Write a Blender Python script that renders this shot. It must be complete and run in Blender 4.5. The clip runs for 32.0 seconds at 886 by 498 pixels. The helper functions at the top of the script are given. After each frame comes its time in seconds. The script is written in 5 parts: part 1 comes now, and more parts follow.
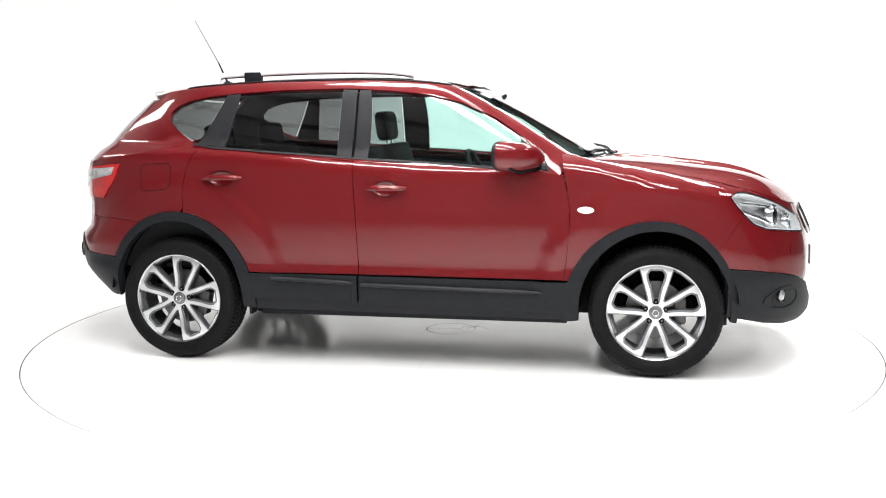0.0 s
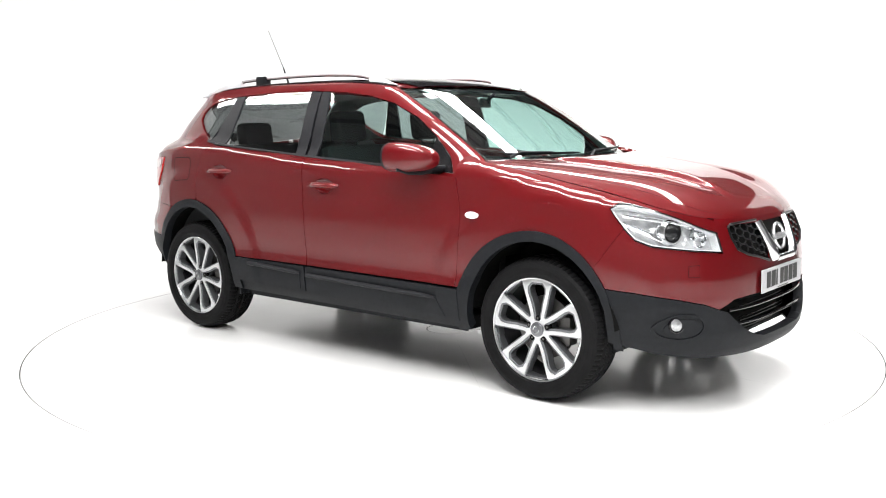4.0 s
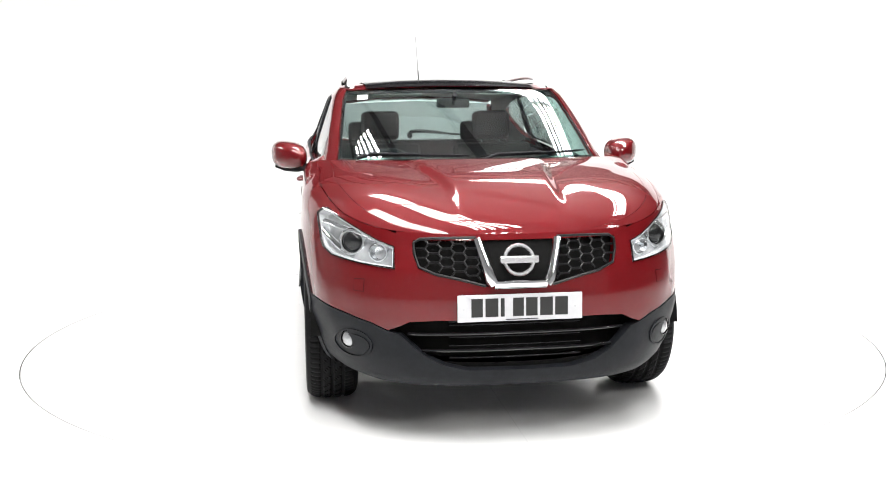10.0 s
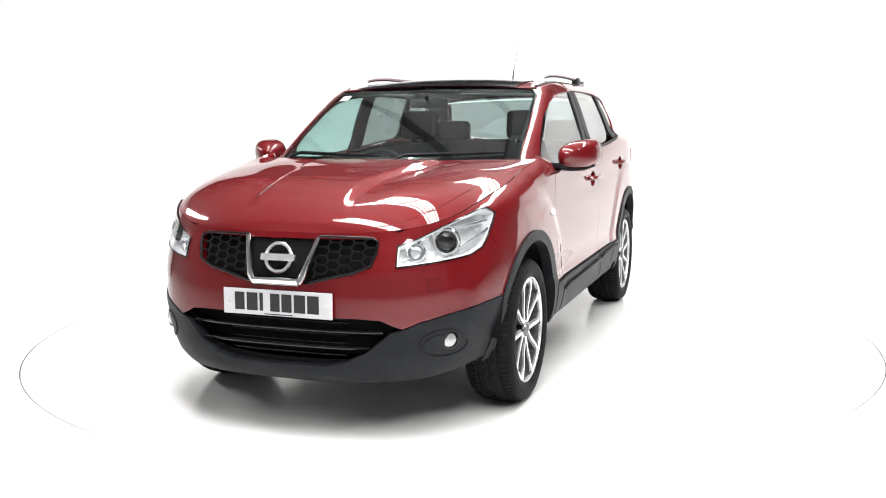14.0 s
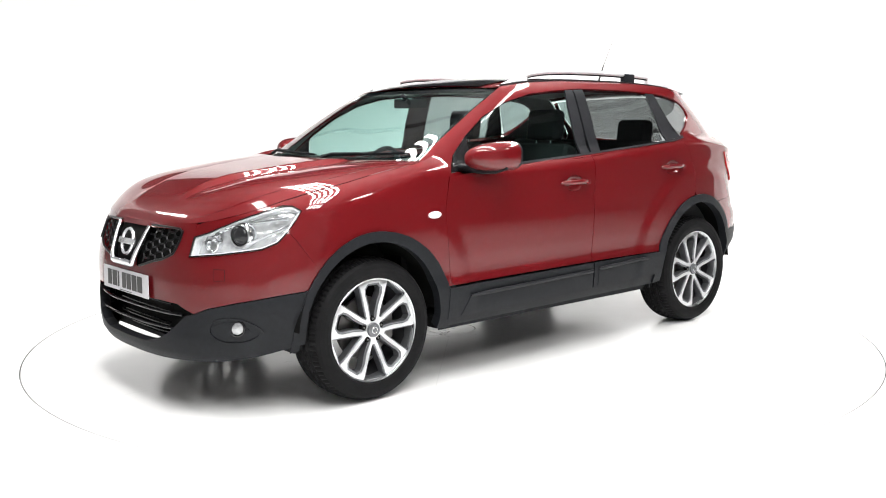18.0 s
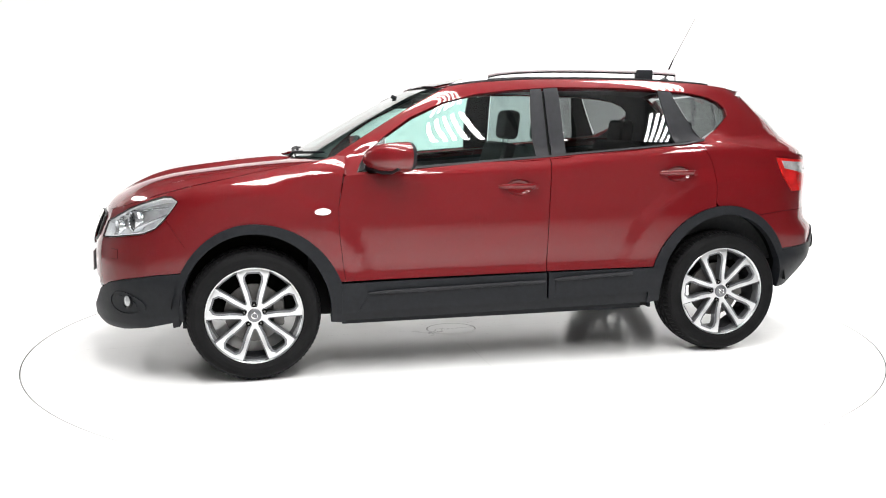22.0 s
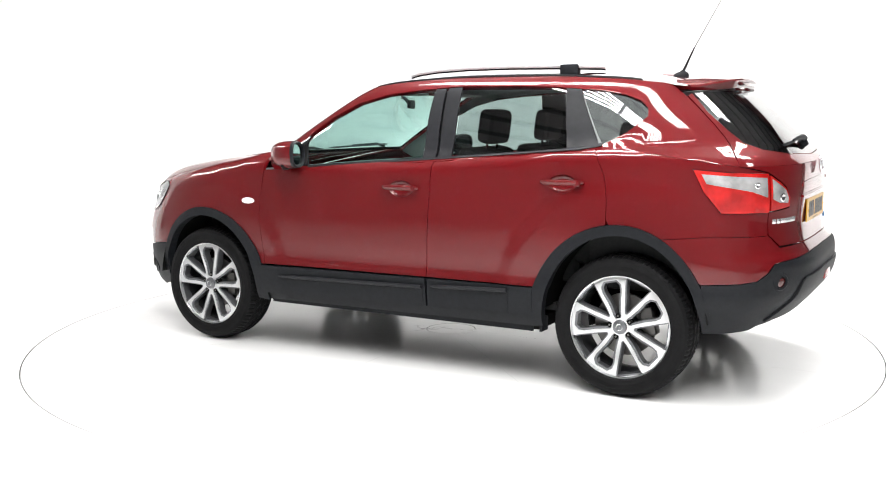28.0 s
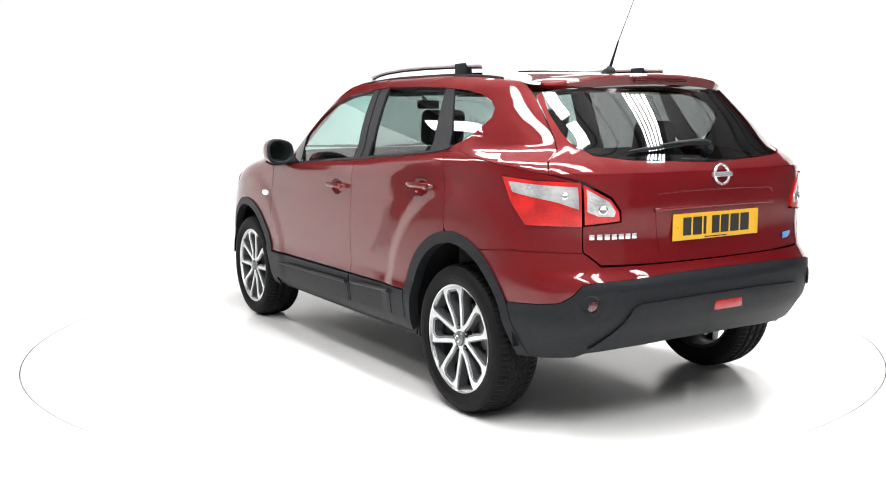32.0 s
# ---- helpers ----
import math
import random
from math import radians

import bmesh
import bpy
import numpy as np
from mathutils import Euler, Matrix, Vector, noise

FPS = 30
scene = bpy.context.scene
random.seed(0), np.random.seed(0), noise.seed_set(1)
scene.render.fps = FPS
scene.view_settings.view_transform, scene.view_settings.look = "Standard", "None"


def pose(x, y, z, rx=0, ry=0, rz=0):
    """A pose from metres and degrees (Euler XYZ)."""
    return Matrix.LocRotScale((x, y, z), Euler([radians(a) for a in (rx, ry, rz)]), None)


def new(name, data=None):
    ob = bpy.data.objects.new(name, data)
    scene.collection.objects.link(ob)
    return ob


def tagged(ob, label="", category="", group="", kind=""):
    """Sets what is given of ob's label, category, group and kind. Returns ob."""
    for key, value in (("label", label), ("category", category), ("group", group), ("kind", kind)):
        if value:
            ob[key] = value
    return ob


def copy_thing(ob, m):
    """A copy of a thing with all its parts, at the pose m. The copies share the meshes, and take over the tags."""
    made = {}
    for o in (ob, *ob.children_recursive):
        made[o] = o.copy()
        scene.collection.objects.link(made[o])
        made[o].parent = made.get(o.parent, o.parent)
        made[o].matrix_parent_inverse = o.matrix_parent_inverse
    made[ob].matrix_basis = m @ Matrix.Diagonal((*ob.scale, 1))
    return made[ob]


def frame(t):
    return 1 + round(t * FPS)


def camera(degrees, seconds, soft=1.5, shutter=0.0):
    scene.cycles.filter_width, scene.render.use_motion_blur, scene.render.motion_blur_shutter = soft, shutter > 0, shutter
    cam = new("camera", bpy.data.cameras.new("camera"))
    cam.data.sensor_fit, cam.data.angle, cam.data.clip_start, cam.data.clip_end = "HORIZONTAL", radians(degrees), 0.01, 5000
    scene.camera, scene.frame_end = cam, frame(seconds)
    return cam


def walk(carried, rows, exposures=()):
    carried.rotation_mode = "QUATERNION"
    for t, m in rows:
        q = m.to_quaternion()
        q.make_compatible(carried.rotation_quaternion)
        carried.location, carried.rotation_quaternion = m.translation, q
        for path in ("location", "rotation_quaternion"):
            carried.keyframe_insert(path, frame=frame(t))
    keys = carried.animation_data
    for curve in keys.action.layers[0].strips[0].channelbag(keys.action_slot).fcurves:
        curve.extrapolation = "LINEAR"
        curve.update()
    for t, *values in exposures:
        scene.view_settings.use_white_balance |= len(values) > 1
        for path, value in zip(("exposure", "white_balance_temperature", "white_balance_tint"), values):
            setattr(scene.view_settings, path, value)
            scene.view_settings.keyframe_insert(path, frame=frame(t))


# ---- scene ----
from mathutils.geometry import delaunay_2d_cdt

# ---- camera: it stands still while the turntable carries the car round ----
cam = camera(50.24, 32.0, soft=1.0)
EYE = (0.0, -5.848, 1.35)
CAM_POSE = pose(*EYE, 90 - 7.973, 0, 0.457) @ pose(0, 0, 0, 0, 0, -0.459)
walk(cam, [(0, CAM_POSE), (32, CAM_POSE)])
TURN_START, TURN_RATE, AXIS_X, AXIS_Y = 10.515, 7.107, .084, .021
TABLE_R, TABLE_Y = 2.54, .10

# ---- light: white studio, lit by banks of tubes under the ceiling ----
scene.view_settings.exposure = -0.25
world = bpy.data.worlds.new("studio_world")
world.use_nodes = True
world.node_tree.nodes["Background"].inputs[0].default_value = (1, 1, 1, 1)
world.node_tree.nodes["Background"].inputs[1].default_value = 0.05
scene.world = world
TUBE_POWER = 70.0
LAMP_SKEW, LAMP_Z = -62.7, 4.0
BACKDROP_AZ, BACKDROP_TOP = (14, 166), 2.60


# ---- materials ----
def mat_base(name):
    m = bpy.data.materials.new(name)
    m.use_nodes = True
    nt = m.node_tree
    return m, nt, nt.nodes["Principled BSDF"]


def noise_node(nt, scale, detail=4, rough=.6, coord="Object"):
    tc = nt.nodes.new("ShaderNodeTexCoord")
    n = nt.nodes.new("ShaderNodeTexNoise")
    n.inputs["Scale"].default_value, n.inputs["Detail"].default_value, n.inputs["Roughness"].default_value = scale, detail, rough
    nt.links.new(tc.outputs[coord], n.inputs["Vector"])
    return n


def ramp(nt, src, a, b, ca, cb):
    r = nt.nodes.new("ShaderNodeValToRGB")
    e = r.color_ramp.elements
    e[0].position, e[1].position = a, b
    e[0].color, e[1].color = (*ca, 1), (*cb, 1)
    nt.links.new(src, r.inputs["Fac"])
    return r


def bump(nt, bsdf, src, strength, dist=.001):
    b = nt.nodes.new("ShaderNodeBump")
    b.inputs["Strength"].default_value, b.inputs["Distance"].default_value = strength, dist
    nt.links.new(src, b.inputs["Height"])
    nt.links.new(b.outputs["Normal"], bsdf.inputs["Normal"])
    return b


def simple(name, color, rough=.5, metal=0., vary=.15, scale=25., relief=0., relief_scale=300., coat=0., spec=.5):
    m, nt, b = mat_base(name)
    n = noise_node(nt, scale)
    lo, hi = [c * (1 - vary) for c in color], [min(1, c * (1 + vary)) for c in color]
    r = ramp(nt, n.outputs["Fac"], .3, .7, lo, hi)
    nt.links.new(r.outputs["Color"], b.inputs["Base Color"])
    b.inputs["Roughness"].default_value, b.inputs["Metallic"].default_value = rough, metal
    b.inputs["Specular IOR Level"].default_value = spec
    if coat:
        b.inputs["Coat Weight"].default_value, b.inputs["Coat Roughness"].default_value = coat, .03
    if relief:
        bump(nt, b, noise_node(nt, relief_scale, 2).outputs["Fac"], relief)
    return m


def paint_red():
    """Dark red metallic paint under clear lacquer."""
    m, nt, b = mat_base("red_paint")
    flake = noise_node(nt, 900, 2)
    r = ramp(nt, flake.outputs["Fac"], .35, .65, (.098, .0007, .0023), (.127, .0011, .0034))
    nt.links.new(r.outputs["Color"], b.inputs["Base Color"])
    b.inputs["Metallic"].default_value, b.inputs["Roughness"].default_value = .2, .5
    b.inputs["Specular IOR Level"].default_value = .1
    b.inputs["Coat Weight"].default_value, b.inputs["Coat Roughness"].default_value, b.inputs["Coat IOR"].default_value = 1, .01, 1.5
    peel = noise_node(nt, 60, 2)
    bp = nt.nodes.new("ShaderNodeBump")
    bp.inputs["Strength"].default_value, bp.inputs["Distance"].default_value = .02, .001
    nt.links.new(peel.outputs["Fac"], bp.inputs["Height"])
    nt.links.new(bp.outputs["Normal"], b.inputs["Coat Normal"])
    return m


def glass(name, tint, base=.085):
    """Thin pane: tinted see-through with a mirror gloss by the angle."""
    m = bpy.data.materials.new(name)
    m.use_nodes = True
    nt = m.node_tree
    nt.nodes.clear()
    out, mix = nt.nodes.new("ShaderNodeOutputMaterial"), nt.nodes.new("ShaderNodeMixShader")
    tr, gl, lw = nt.nodes.new("ShaderNodeBsdfTransparent"), nt.nodes.new("ShaderNodeBsdfGlossy"), nt.nodes.new("ShaderNodeLayerWeight")
    tr.inputs[0].default_value = (*tint, 1)
    gl.inputs["Roughness"].default_value = .005
    lw.inputs["Blend"].default_value = .5
    po, ma = nt.nodes.new("ShaderNodeMath"), nt.nodes.new("ShaderNodeMath")
    po.operation, ma.operation = "POWER", "MULTIPLY_ADD"
    po.inputs[1].default_value = 3.5
    ma.inputs[1].default_value, ma.inputs[2].default_value = 1 - base, base
    nt.links.new(lw.outputs["Facing"], po.inputs[0])
    nt.links.new(po.outputs[0], ma.inputs[0])
    nt.links.new(ma.outputs[0], mix.inputs[0])
    nt.links.new(tr.outputs[0], mix.inputs[1])
    nt.links.new(gl.outputs[0], mix.inputs[2])
    nt.links.new(mix.outputs[0], out.inputs[0])
    return m


def glow(name, color, strength):
    m = bpy.data.materials.new(name)
    m.use_nodes = True
    nt = m.node_tree
    nt.nodes.clear()
    out, e = nt.nodes.new("ShaderNodeOutputMaterial"), nt.nodes.new("ShaderNodeEmission")
    e.inputs[0].default_value, e.inputs[1].default_value = (*color, 1), strength
    nt.links.new(e.outputs[0], out.inputs[0])
    return m


def studio_white(name, cracked=False, rough=.17, spec=.5):
    """White painted floor with faint scuffs; the turntable's has hairline cracks round its middle."""
    m, nt, b = mat_base(name)
    n = noise_node(nt, 1.3, 6, .65)
    r = ramp(nt, n.outputs["Fac"], .3, .7, (.83, .83, .83), (.85, .85, .848))
    col = r.outputs["Color"]
    if cracked:
        tc = nt.nodes.new("ShaderNodeTexCoord")
        vo = nt.nodes.new("ShaderNodeTexVoronoi")
        vo.feature = "DISTANCE_TO_EDGE"
        vo.inputs["Scale"].default_value = 2.6
        warp = noise_node(nt, 3.0, 5, .7)
        add = nt.nodes.new("ShaderNodeVectorMath")
        add.operation = "MULTIPLY_ADD"
        add.inputs[1].default_value = (.5, .5, 0)
        nt.links.new(warp.outputs["Color"], add.inputs[0])
        nt.links.new(tc.outputs["Object"], add.inputs[2])
        nt.links.new(add.outputs[0], vo.inputs["Vector"])
        line = ramp(nt, vo.outputs["Distance"], .0, .02, (.22, .22, .22), (1, 1, 1))
        ln = nt.nodes.new("ShaderNodeVectorMath")
        ln.operation = "LENGTH"
        nt.links.new(tc.outputs["Object"], ln.inputs[0])
        patchy = noise_node(nt, 2.2, 3)
        su = nt.nodes.new("ShaderNodeMath")
        su.operation = "MULTIPLY_ADD"
        su.inputs[1].default_value = 1.6
        nt.links.new(patchy.outputs["Fac"], su.inputs[0])
        nt.links.new(ln.outputs["Value"], su.inputs[2])
        near = ramp(nt, su.outputs[0], .8, 1.3, (1, 1, 1), (0, 0, 0))
        mx = nt.nodes.new("ShaderNodeMix")
        mx.data_type, mx.blend_type = "RGBA", "MULTIPLY"
        nt.links.new(near.outputs["Color"], mx.inputs[0])
        nt.links.new(col, mx.inputs[6])
        nt.links.new(line.outputs["Color"], mx.inputs[7])
        col = mx.outputs[2]
    nt.links.new(col, b.inputs["Base Color"])
    rr = ramp(nt, noise_node(nt, 5, 5).outputs["Fac"], .3, .7, (rough - .03,) * 3, (rough + .05,) * 3)
    nt.links.new(rr.outputs["Color"], b.inputs["Roughness"])
    b.inputs["Specular IOR Level"].default_value = spec
    return m


def faceted(name, color, rough, metal, scale, depth, coat=1.):
    """Moulded lamp surface: small facets that catch the light one by one."""
    m, nt, b = mat_base(name)
    tc, vo = nt.nodes.new("ShaderNodeTexCoord"), nt.nodes.new("ShaderNodeTexVoronoi")
    vo.inputs["Scale"].default_value = scale
    nt.links.new(tc.outputs["Object"], vo.inputs["Vector"])
    r = ramp(nt, noise_node(nt, 14, 2).outputs["Fac"], .3, .7, [c * .55 for c in color], color)
    nt.links.new(r.outputs["Color"], b.inputs["Base Color"])
    b.inputs["Roughness"].default_value, b.inputs["Metallic"].default_value = rough, metal
    b.inputs["Coat Weight"].default_value, b.inputs["Coat Roughness"].default_value = coat, .02
    bump(nt, b, vo.outputs["Distance"], 1.0, depth)
    return m


RED = paint_red()
BLACK_PLASTIC = simple("black_plastic_grained", (.0085, .0096, .0118), .5, 0, .2, 40, .25, 900, spec=.18)
BLACK_GLOSS = simple("black_gloss", (.008, .008, .009), .12, 0, .1)
BLACK_MATT = simple("black_matt", (.005, .005, .005), .8, 0, .2, spec=.1)
PILLAR = simple("pillar_black", (.012, .0125, .015), .5, 0, .15, 30, .1, 900, spec=.22)
CHROME = simple("chrome", (.82, .83, .84), .08, 1, .03)
MIRROR = simple("mirror_silver", (.42, .46, .46), .02, 1, .02)
SATIN = simple("satin_silver", (.72, .73, .74), .28, 1, .04)
RUBBER = simple("tyre_rubber", (.0055, .0055, .006), .65, 0, .25, 18, .25, 250, spec=.12)
RIM_FACE = simple("machined_alloy", (.66, .67, .68), .28, 1, .04, 12)
RIM_DARK = simple("dark_alloy", (.17, .175, .185), .35, .7, .1, 12)
DISC_IRON = simple("brake_disc_iron", (.13, .125, .12), .45, .6, .15, 12)
BARREL = simple("rim_barrel_grey", (.05, .05, .055), .45, .5, .1, 12)
RAIL = simple("silver_rail_paint", (.80, .81, .83), .3, .1, .03, coat=.4)
STEEL = simple("brake_steel", (.22, .215, .21), .4, 1, .2, 30)
GLASS_CLEAR = glass("green_tinted_glass", (.67, .86, .82))
GLASS_DARK = glass("privacy_glass", (.36, .38, .38))
LENS = glass("clear_lens", (.95, .96, .97))
LENS_RED = faceted("red_lens", (.50, .009, .008), .2, 0, 150, .0008)
DIM_RED = simple("dim_red", (.06, .010, .010), .25, coat=1)
FOG_RED = simple("fog_red", (.30, .012, .012), .25, 0, .15, 60, coat=.6)
CLOTH = simple("black_cloth", (.016, .017, .018), .85, 0, .25, 60, .3, 500)
TRIM_GREY = simple("grey_trim", (.10, .105, .11), .6, 0, .15)
PLATE_WHITE = simple("plate_white", (.54, .54, .56), .3, 0, .03)
PLATE_YELLOW = simple("plate_yellow", (.62, .34, .02), .3, 0, .03)
INK = simple("plate_ink", (.012, .012, .012), .4, 0, .1)
FLOOR_WHITE = studio_white("studio_floor_paint")
TABLE_WHITE = studio_white("turntable_paint", True)
WALL_WHITE = simple("studio_wall_paint", (.82, .82, .82), .7, 0, .02, .8)
CONCRETE = simple("bare_concrete", (.62, .62, .61), .7, 0, .2, 3, .1, 60)
WALL_MID = simple("mid_grey_wall_paint", (.32, .32, .325), .7, 0, .05, .8)
RING_GREY = simple("ring_gap_grey", (.03, .03, .03), .7, 0, .3, 3)
LINING = simple("pale_grey_lining", (.46, .46, .45), .8, 0, .08)
WALL_SIDE = simple("light_grey_wall_paint", (.36, .36, .365), .7, 0, .08, .8)
WALL_GREY = simple("grey_wall_paint", (.08, .08, .085), .7, 0, .05, .8)
LAMP_SILVER = simple("lamp_silver", (.88, .89, .90), .3, .0, .05, 40)
LAMP_CHROME = faceted("lamp_chrome", (.92, .93, .94), .25, .45, 34, .004, 0)
TAIL_CLEAR = faceted("tail_clear", (.66, .66, .67), .2, .6, 70, .003)
BADGE = simple("bright_badge", (.80, .80, .82), .18, .75, .03)
GRILLE_BLACK = simple("grille_black", (.005, .005, .0055), .3, 0, .1, spec=.26)
FOG_GLASS = simple("fog_glass", (.40, .41, .42), .12, .5, .2, 80, coat=1)
CEIL_GREY = simple("ceiling_panel", (.38, .38, .385), .7, 0, .1, 1.5)
TUBE = glow("tube_glow", (1.0, .99, .97), TUBE_POWER)


# ---- mesh helpers ----
def mesh_from(name, verts, faces, mats, normals=None, smooth_on=True, mat_ids=None):
    me = bpy.data.meshes.new(name)
    me.from_pydata([tuple(map(float, v)) for v in verts], [], [tuple(map(int, f)) for f in faces])
    for m in (mats if isinstance(mats, (list, tuple)) else [mats]):
        me.materials.append(m)
    me.polygons.foreach_set("use_smooth", [smooth_on] * len(me.polygons))
    if mat_ids is not None:
        me.polygons.foreach_set("material_index", mat_ids)
    me.update()
    if normals is not None:
        me.normals_split_custom_set_from_vertices([tuple(map(float, n)) for n in normals])
    return me


def child(name, me, parent, label="", m=None):
    ob = new(name, me)
    ob.parent = parent
    if m is not None:
        ob.matrix_basis = m
    if label:
        tagged(ob, label)
    return ob


def part(name, bm, material, parent, label="", m=None, smooth_on=True):
    me = bpy.data.meshes.new(name)
    bm.to_mesh(me)
    bm.free()
    for one in (material if isinstance(material, (list, tuple)) else [material]):
        me.materials.append(one)
    me.polygons.foreach_set("use_smooth", [smooth_on] * len(me.polygons))
    if smooth_on:
        me.set_sharp_from_angle(angle=radians(35))
    return child(name, me, parent, label, m)


def box_bm(x0, x1, y0, y1, z0, z1, bev=.0, seg=2, bm=None):
    own = bm is None
    bm = bmesh.new() if own else bm
    r = bmesh.ops.create_cube(bm, size=1)
    for v in r["verts"]:
        v.co = Vector(((x0 + x1) / 2 + v.co.x * (x1 - x0), (y0 + y1) / 2 + v.co.y * (y1 - y0), (z0 + z1) / 2 + v.co.z * (z1 - z0)))
    if bev:
        edges = {e for v in r["verts"] for e in v.link_edges}
        bmesh.ops.bevel(bm, geom=list(edges), offset=bev, segments=seg, affect="EDGES", profile=.6)
    return bm


def tube_bm(path, radius, n=10, bm=None, caps=True, flat=1.0):
    """A round bar along a few points; radius may be a list."""
    bm = bm or bmesh.new()
    path = [Vector(p) for p in path]
    rad = radius if isinstance(radius, (list, tuple)) else [radius] * len(path)
    rings, up = [], None
    for i, p in enumerate(path):
        d = (path[min(i + 1, len(path) - 1)] - path[max(i - 1, 0)]).normalized()
        up = d.orthogonal().normalized() if up is None else (up - d * up.dot(d)).normalized()
        side = d.cross(up)
        rings.append([bm.verts.new(p + (up * math.cos(a) + side * math.sin(a) * flat) * rad[i]) for a in np.linspace(0, 2 * math.pi, n, endpoint=False)])
    for a, b in zip(rings, rings[1:]):
        for k in range(n):
            bm.faces.new((a[k], a[(k + 1) % n], b[(k + 1) % n], b[k]))
    if caps:
        bm.faces.new(rings[0][::-1])
        bm.faces.new(rings[-1])
    return bm


def lathe_bm(profile, n=48, axis="y", bm=None, close=False):
    """Turns a profile of (radius, along) round an axis."""
    bm = bm or bmesh.new()
    rings = []
    for a in np.linspace(0, 2 * math.pi, n, endpoint=False):
        c, s = math.cos(a), math.sin(a)
        rings.append([bm.verts.new((r * c, h, r * s) if axis == "y" else ((h, r * c, r * s) if axis == "x" else (r * c, r * s, h))) for r, h in profile])
    for i in range(n):
        a, b = rings[i], rings[(i + 1) % n]
        for k in range(len(profile) - (0 if close else 1)):
            j = (k + 1) % len(profile)
            bm.faces.new((a[k], a[j], b[j], b[k]))
    bmesh.ops.recalc_face_normals(bm, faces=bm.faces)
    return bm


def inside(poly, pts):
    px, py = pts[:, 0], pts[:, 1]
    ok = np.zeros(len(pts), bool)
    for (x0, y0), (x1, y1) in zip(poly, np.roll(poly, -1, 0)):
        hit = (y0 > py) != (y1 > py)
        with np.errstate(divide="ignore", invalid="ignore"):
            ok ^= hit & (px < (x1 - x0) * (py - y0) / (y1 - y0) + x0)
    return ok


def densify(loop, step):
    out = []
    for a, b in zip(loop, loop[1:] + loop[:1]):
        a, b = np.array(a, float), np.array(b, float)
        n = max(1, int(np.hypot(*(b - a)) / step))
        out += [a + (b - a) * k / n for k in range(n)]
    return np.array(out)


def inset(p, g):
    area = np.sum(p[:, 0] * np.roll(p[:, 1], -1) - np.roll(p[:, 0], -1) * p[:, 1])
    d = np.roll(p, -1, 0) - p
    nrm = np.stack([-d[:, 1], d[:, 0]], -1) / np.maximum(np.linalg.norm(d, axis=1, keepdims=True), 1e-9) * np.sign(area)
    m = nrm + np.roll(nrm, 1, 0)
    m /= np.maximum((m ** 2).sum(1, keepdims=True) / 2, .35)
    return p + m * g


def patch(name, at, loop, material, parent, side=1, out=0., depth=.02, step=.035, gap=.002, holes=(), label="", lip=True):
    """A panel cut out of a body surface: at(u, v) gives the surface, loop its outline; its rim turns inwards by depth."""
    loops = [inset(densify(loop, step), gap)] + [inset(densify(h, step), -gap) for h in holes]
    lo, hi = loops[0].min(0), loops[0].max(0)
    gu, gv = np.meshgrid(np.arange(lo[0] + step * .5, hi[0], step), np.arange(lo[1] + step * .5, hi[1], step))
    grid = np.stack([gu.ravel(), gv.ravel()], -1)
    keep = inside(loops[0], grid)
    for h in loops[1:]:
        keep &= ~inside(h, grid)
    grid = grid[keep]
    rim = np.concatenate(loops)
    if len(grid):
        far = np.min(np.hypot(grid[:, None, 0] - rim[None, :, 0], grid[:, None, 1] - rim[None, :, 1]), 1) > step * .45
        grid = grid[far]
    pts = np.concatenate([rim, grid]) if len(grid) else rim
    edges, k = [], 0
    for l in loops:
        edges += [(k + i, k + (i + 1) % len(l)) for i in range(len(l))]
        k += len(l)
    vs, _, fs, _, _, _ = delaunay_2d_cdt([Vector(p) for p in pts], edges, [], 0, 1e-7)
    uv = np.array([tuple(v) for v in vs])
    fs = np.array([f for f in fs if len(f) == 3])
    mid = uv[fs].mean(1)
    ok = inside(loops[0], mid)
    for h in loops[1:]:
        ok &= ~inside(h, mid)
    fs = fs[ok]
    flip = np.array([1, side, 1])
    e = 2e-3
    P = at(uv[:, 0], uv[:, 1])
    du = at(uv[:, 0] + e, uv[:, 1]) - at(uv[:, 0] - e, uv[:, 1])
    dv = at(uv[:, 0], uv[:, 1] + e) - at(uv[:, 0], uv[:, 1] - e)
    N = np.cross(dv, du)
    N /= np.maximum(np.linalg.norm(N, axis=1, keepdims=True), 1e-9)
    P, N = (P + N * out) * flip, N * flip
    faces = [tuple(f[::-1]) if side == 1 else tuple(f) for f in fs]
    verts, norms = list(P), list(N)
    if lip and depth:
        count = {}
        for f in faces:
            for a, b in ((f[0], f[1]), (f[1], f[2]), (f[2], f[0])):
                count[(a, b)] = 1
        ring = [(a, b) for a, b in count if (b, a) not in count]
        for a, b in ring:
            t = P[b] - P[a]
            o = np.cross(t, N[a])
            o = o / max(np.linalg.norm(o), 1e-9)
            i = len(verts)
            verts += [P[a], P[b], P[b] - N[b] * depth, P[a] - N[a] * depth]
            norms += [o] * 4
            faces.append((i + 1, i, i + 3, i + 2))
    me = mesh_from(name, verts, faces, material, norms)
    return child(name, me, parent, label)


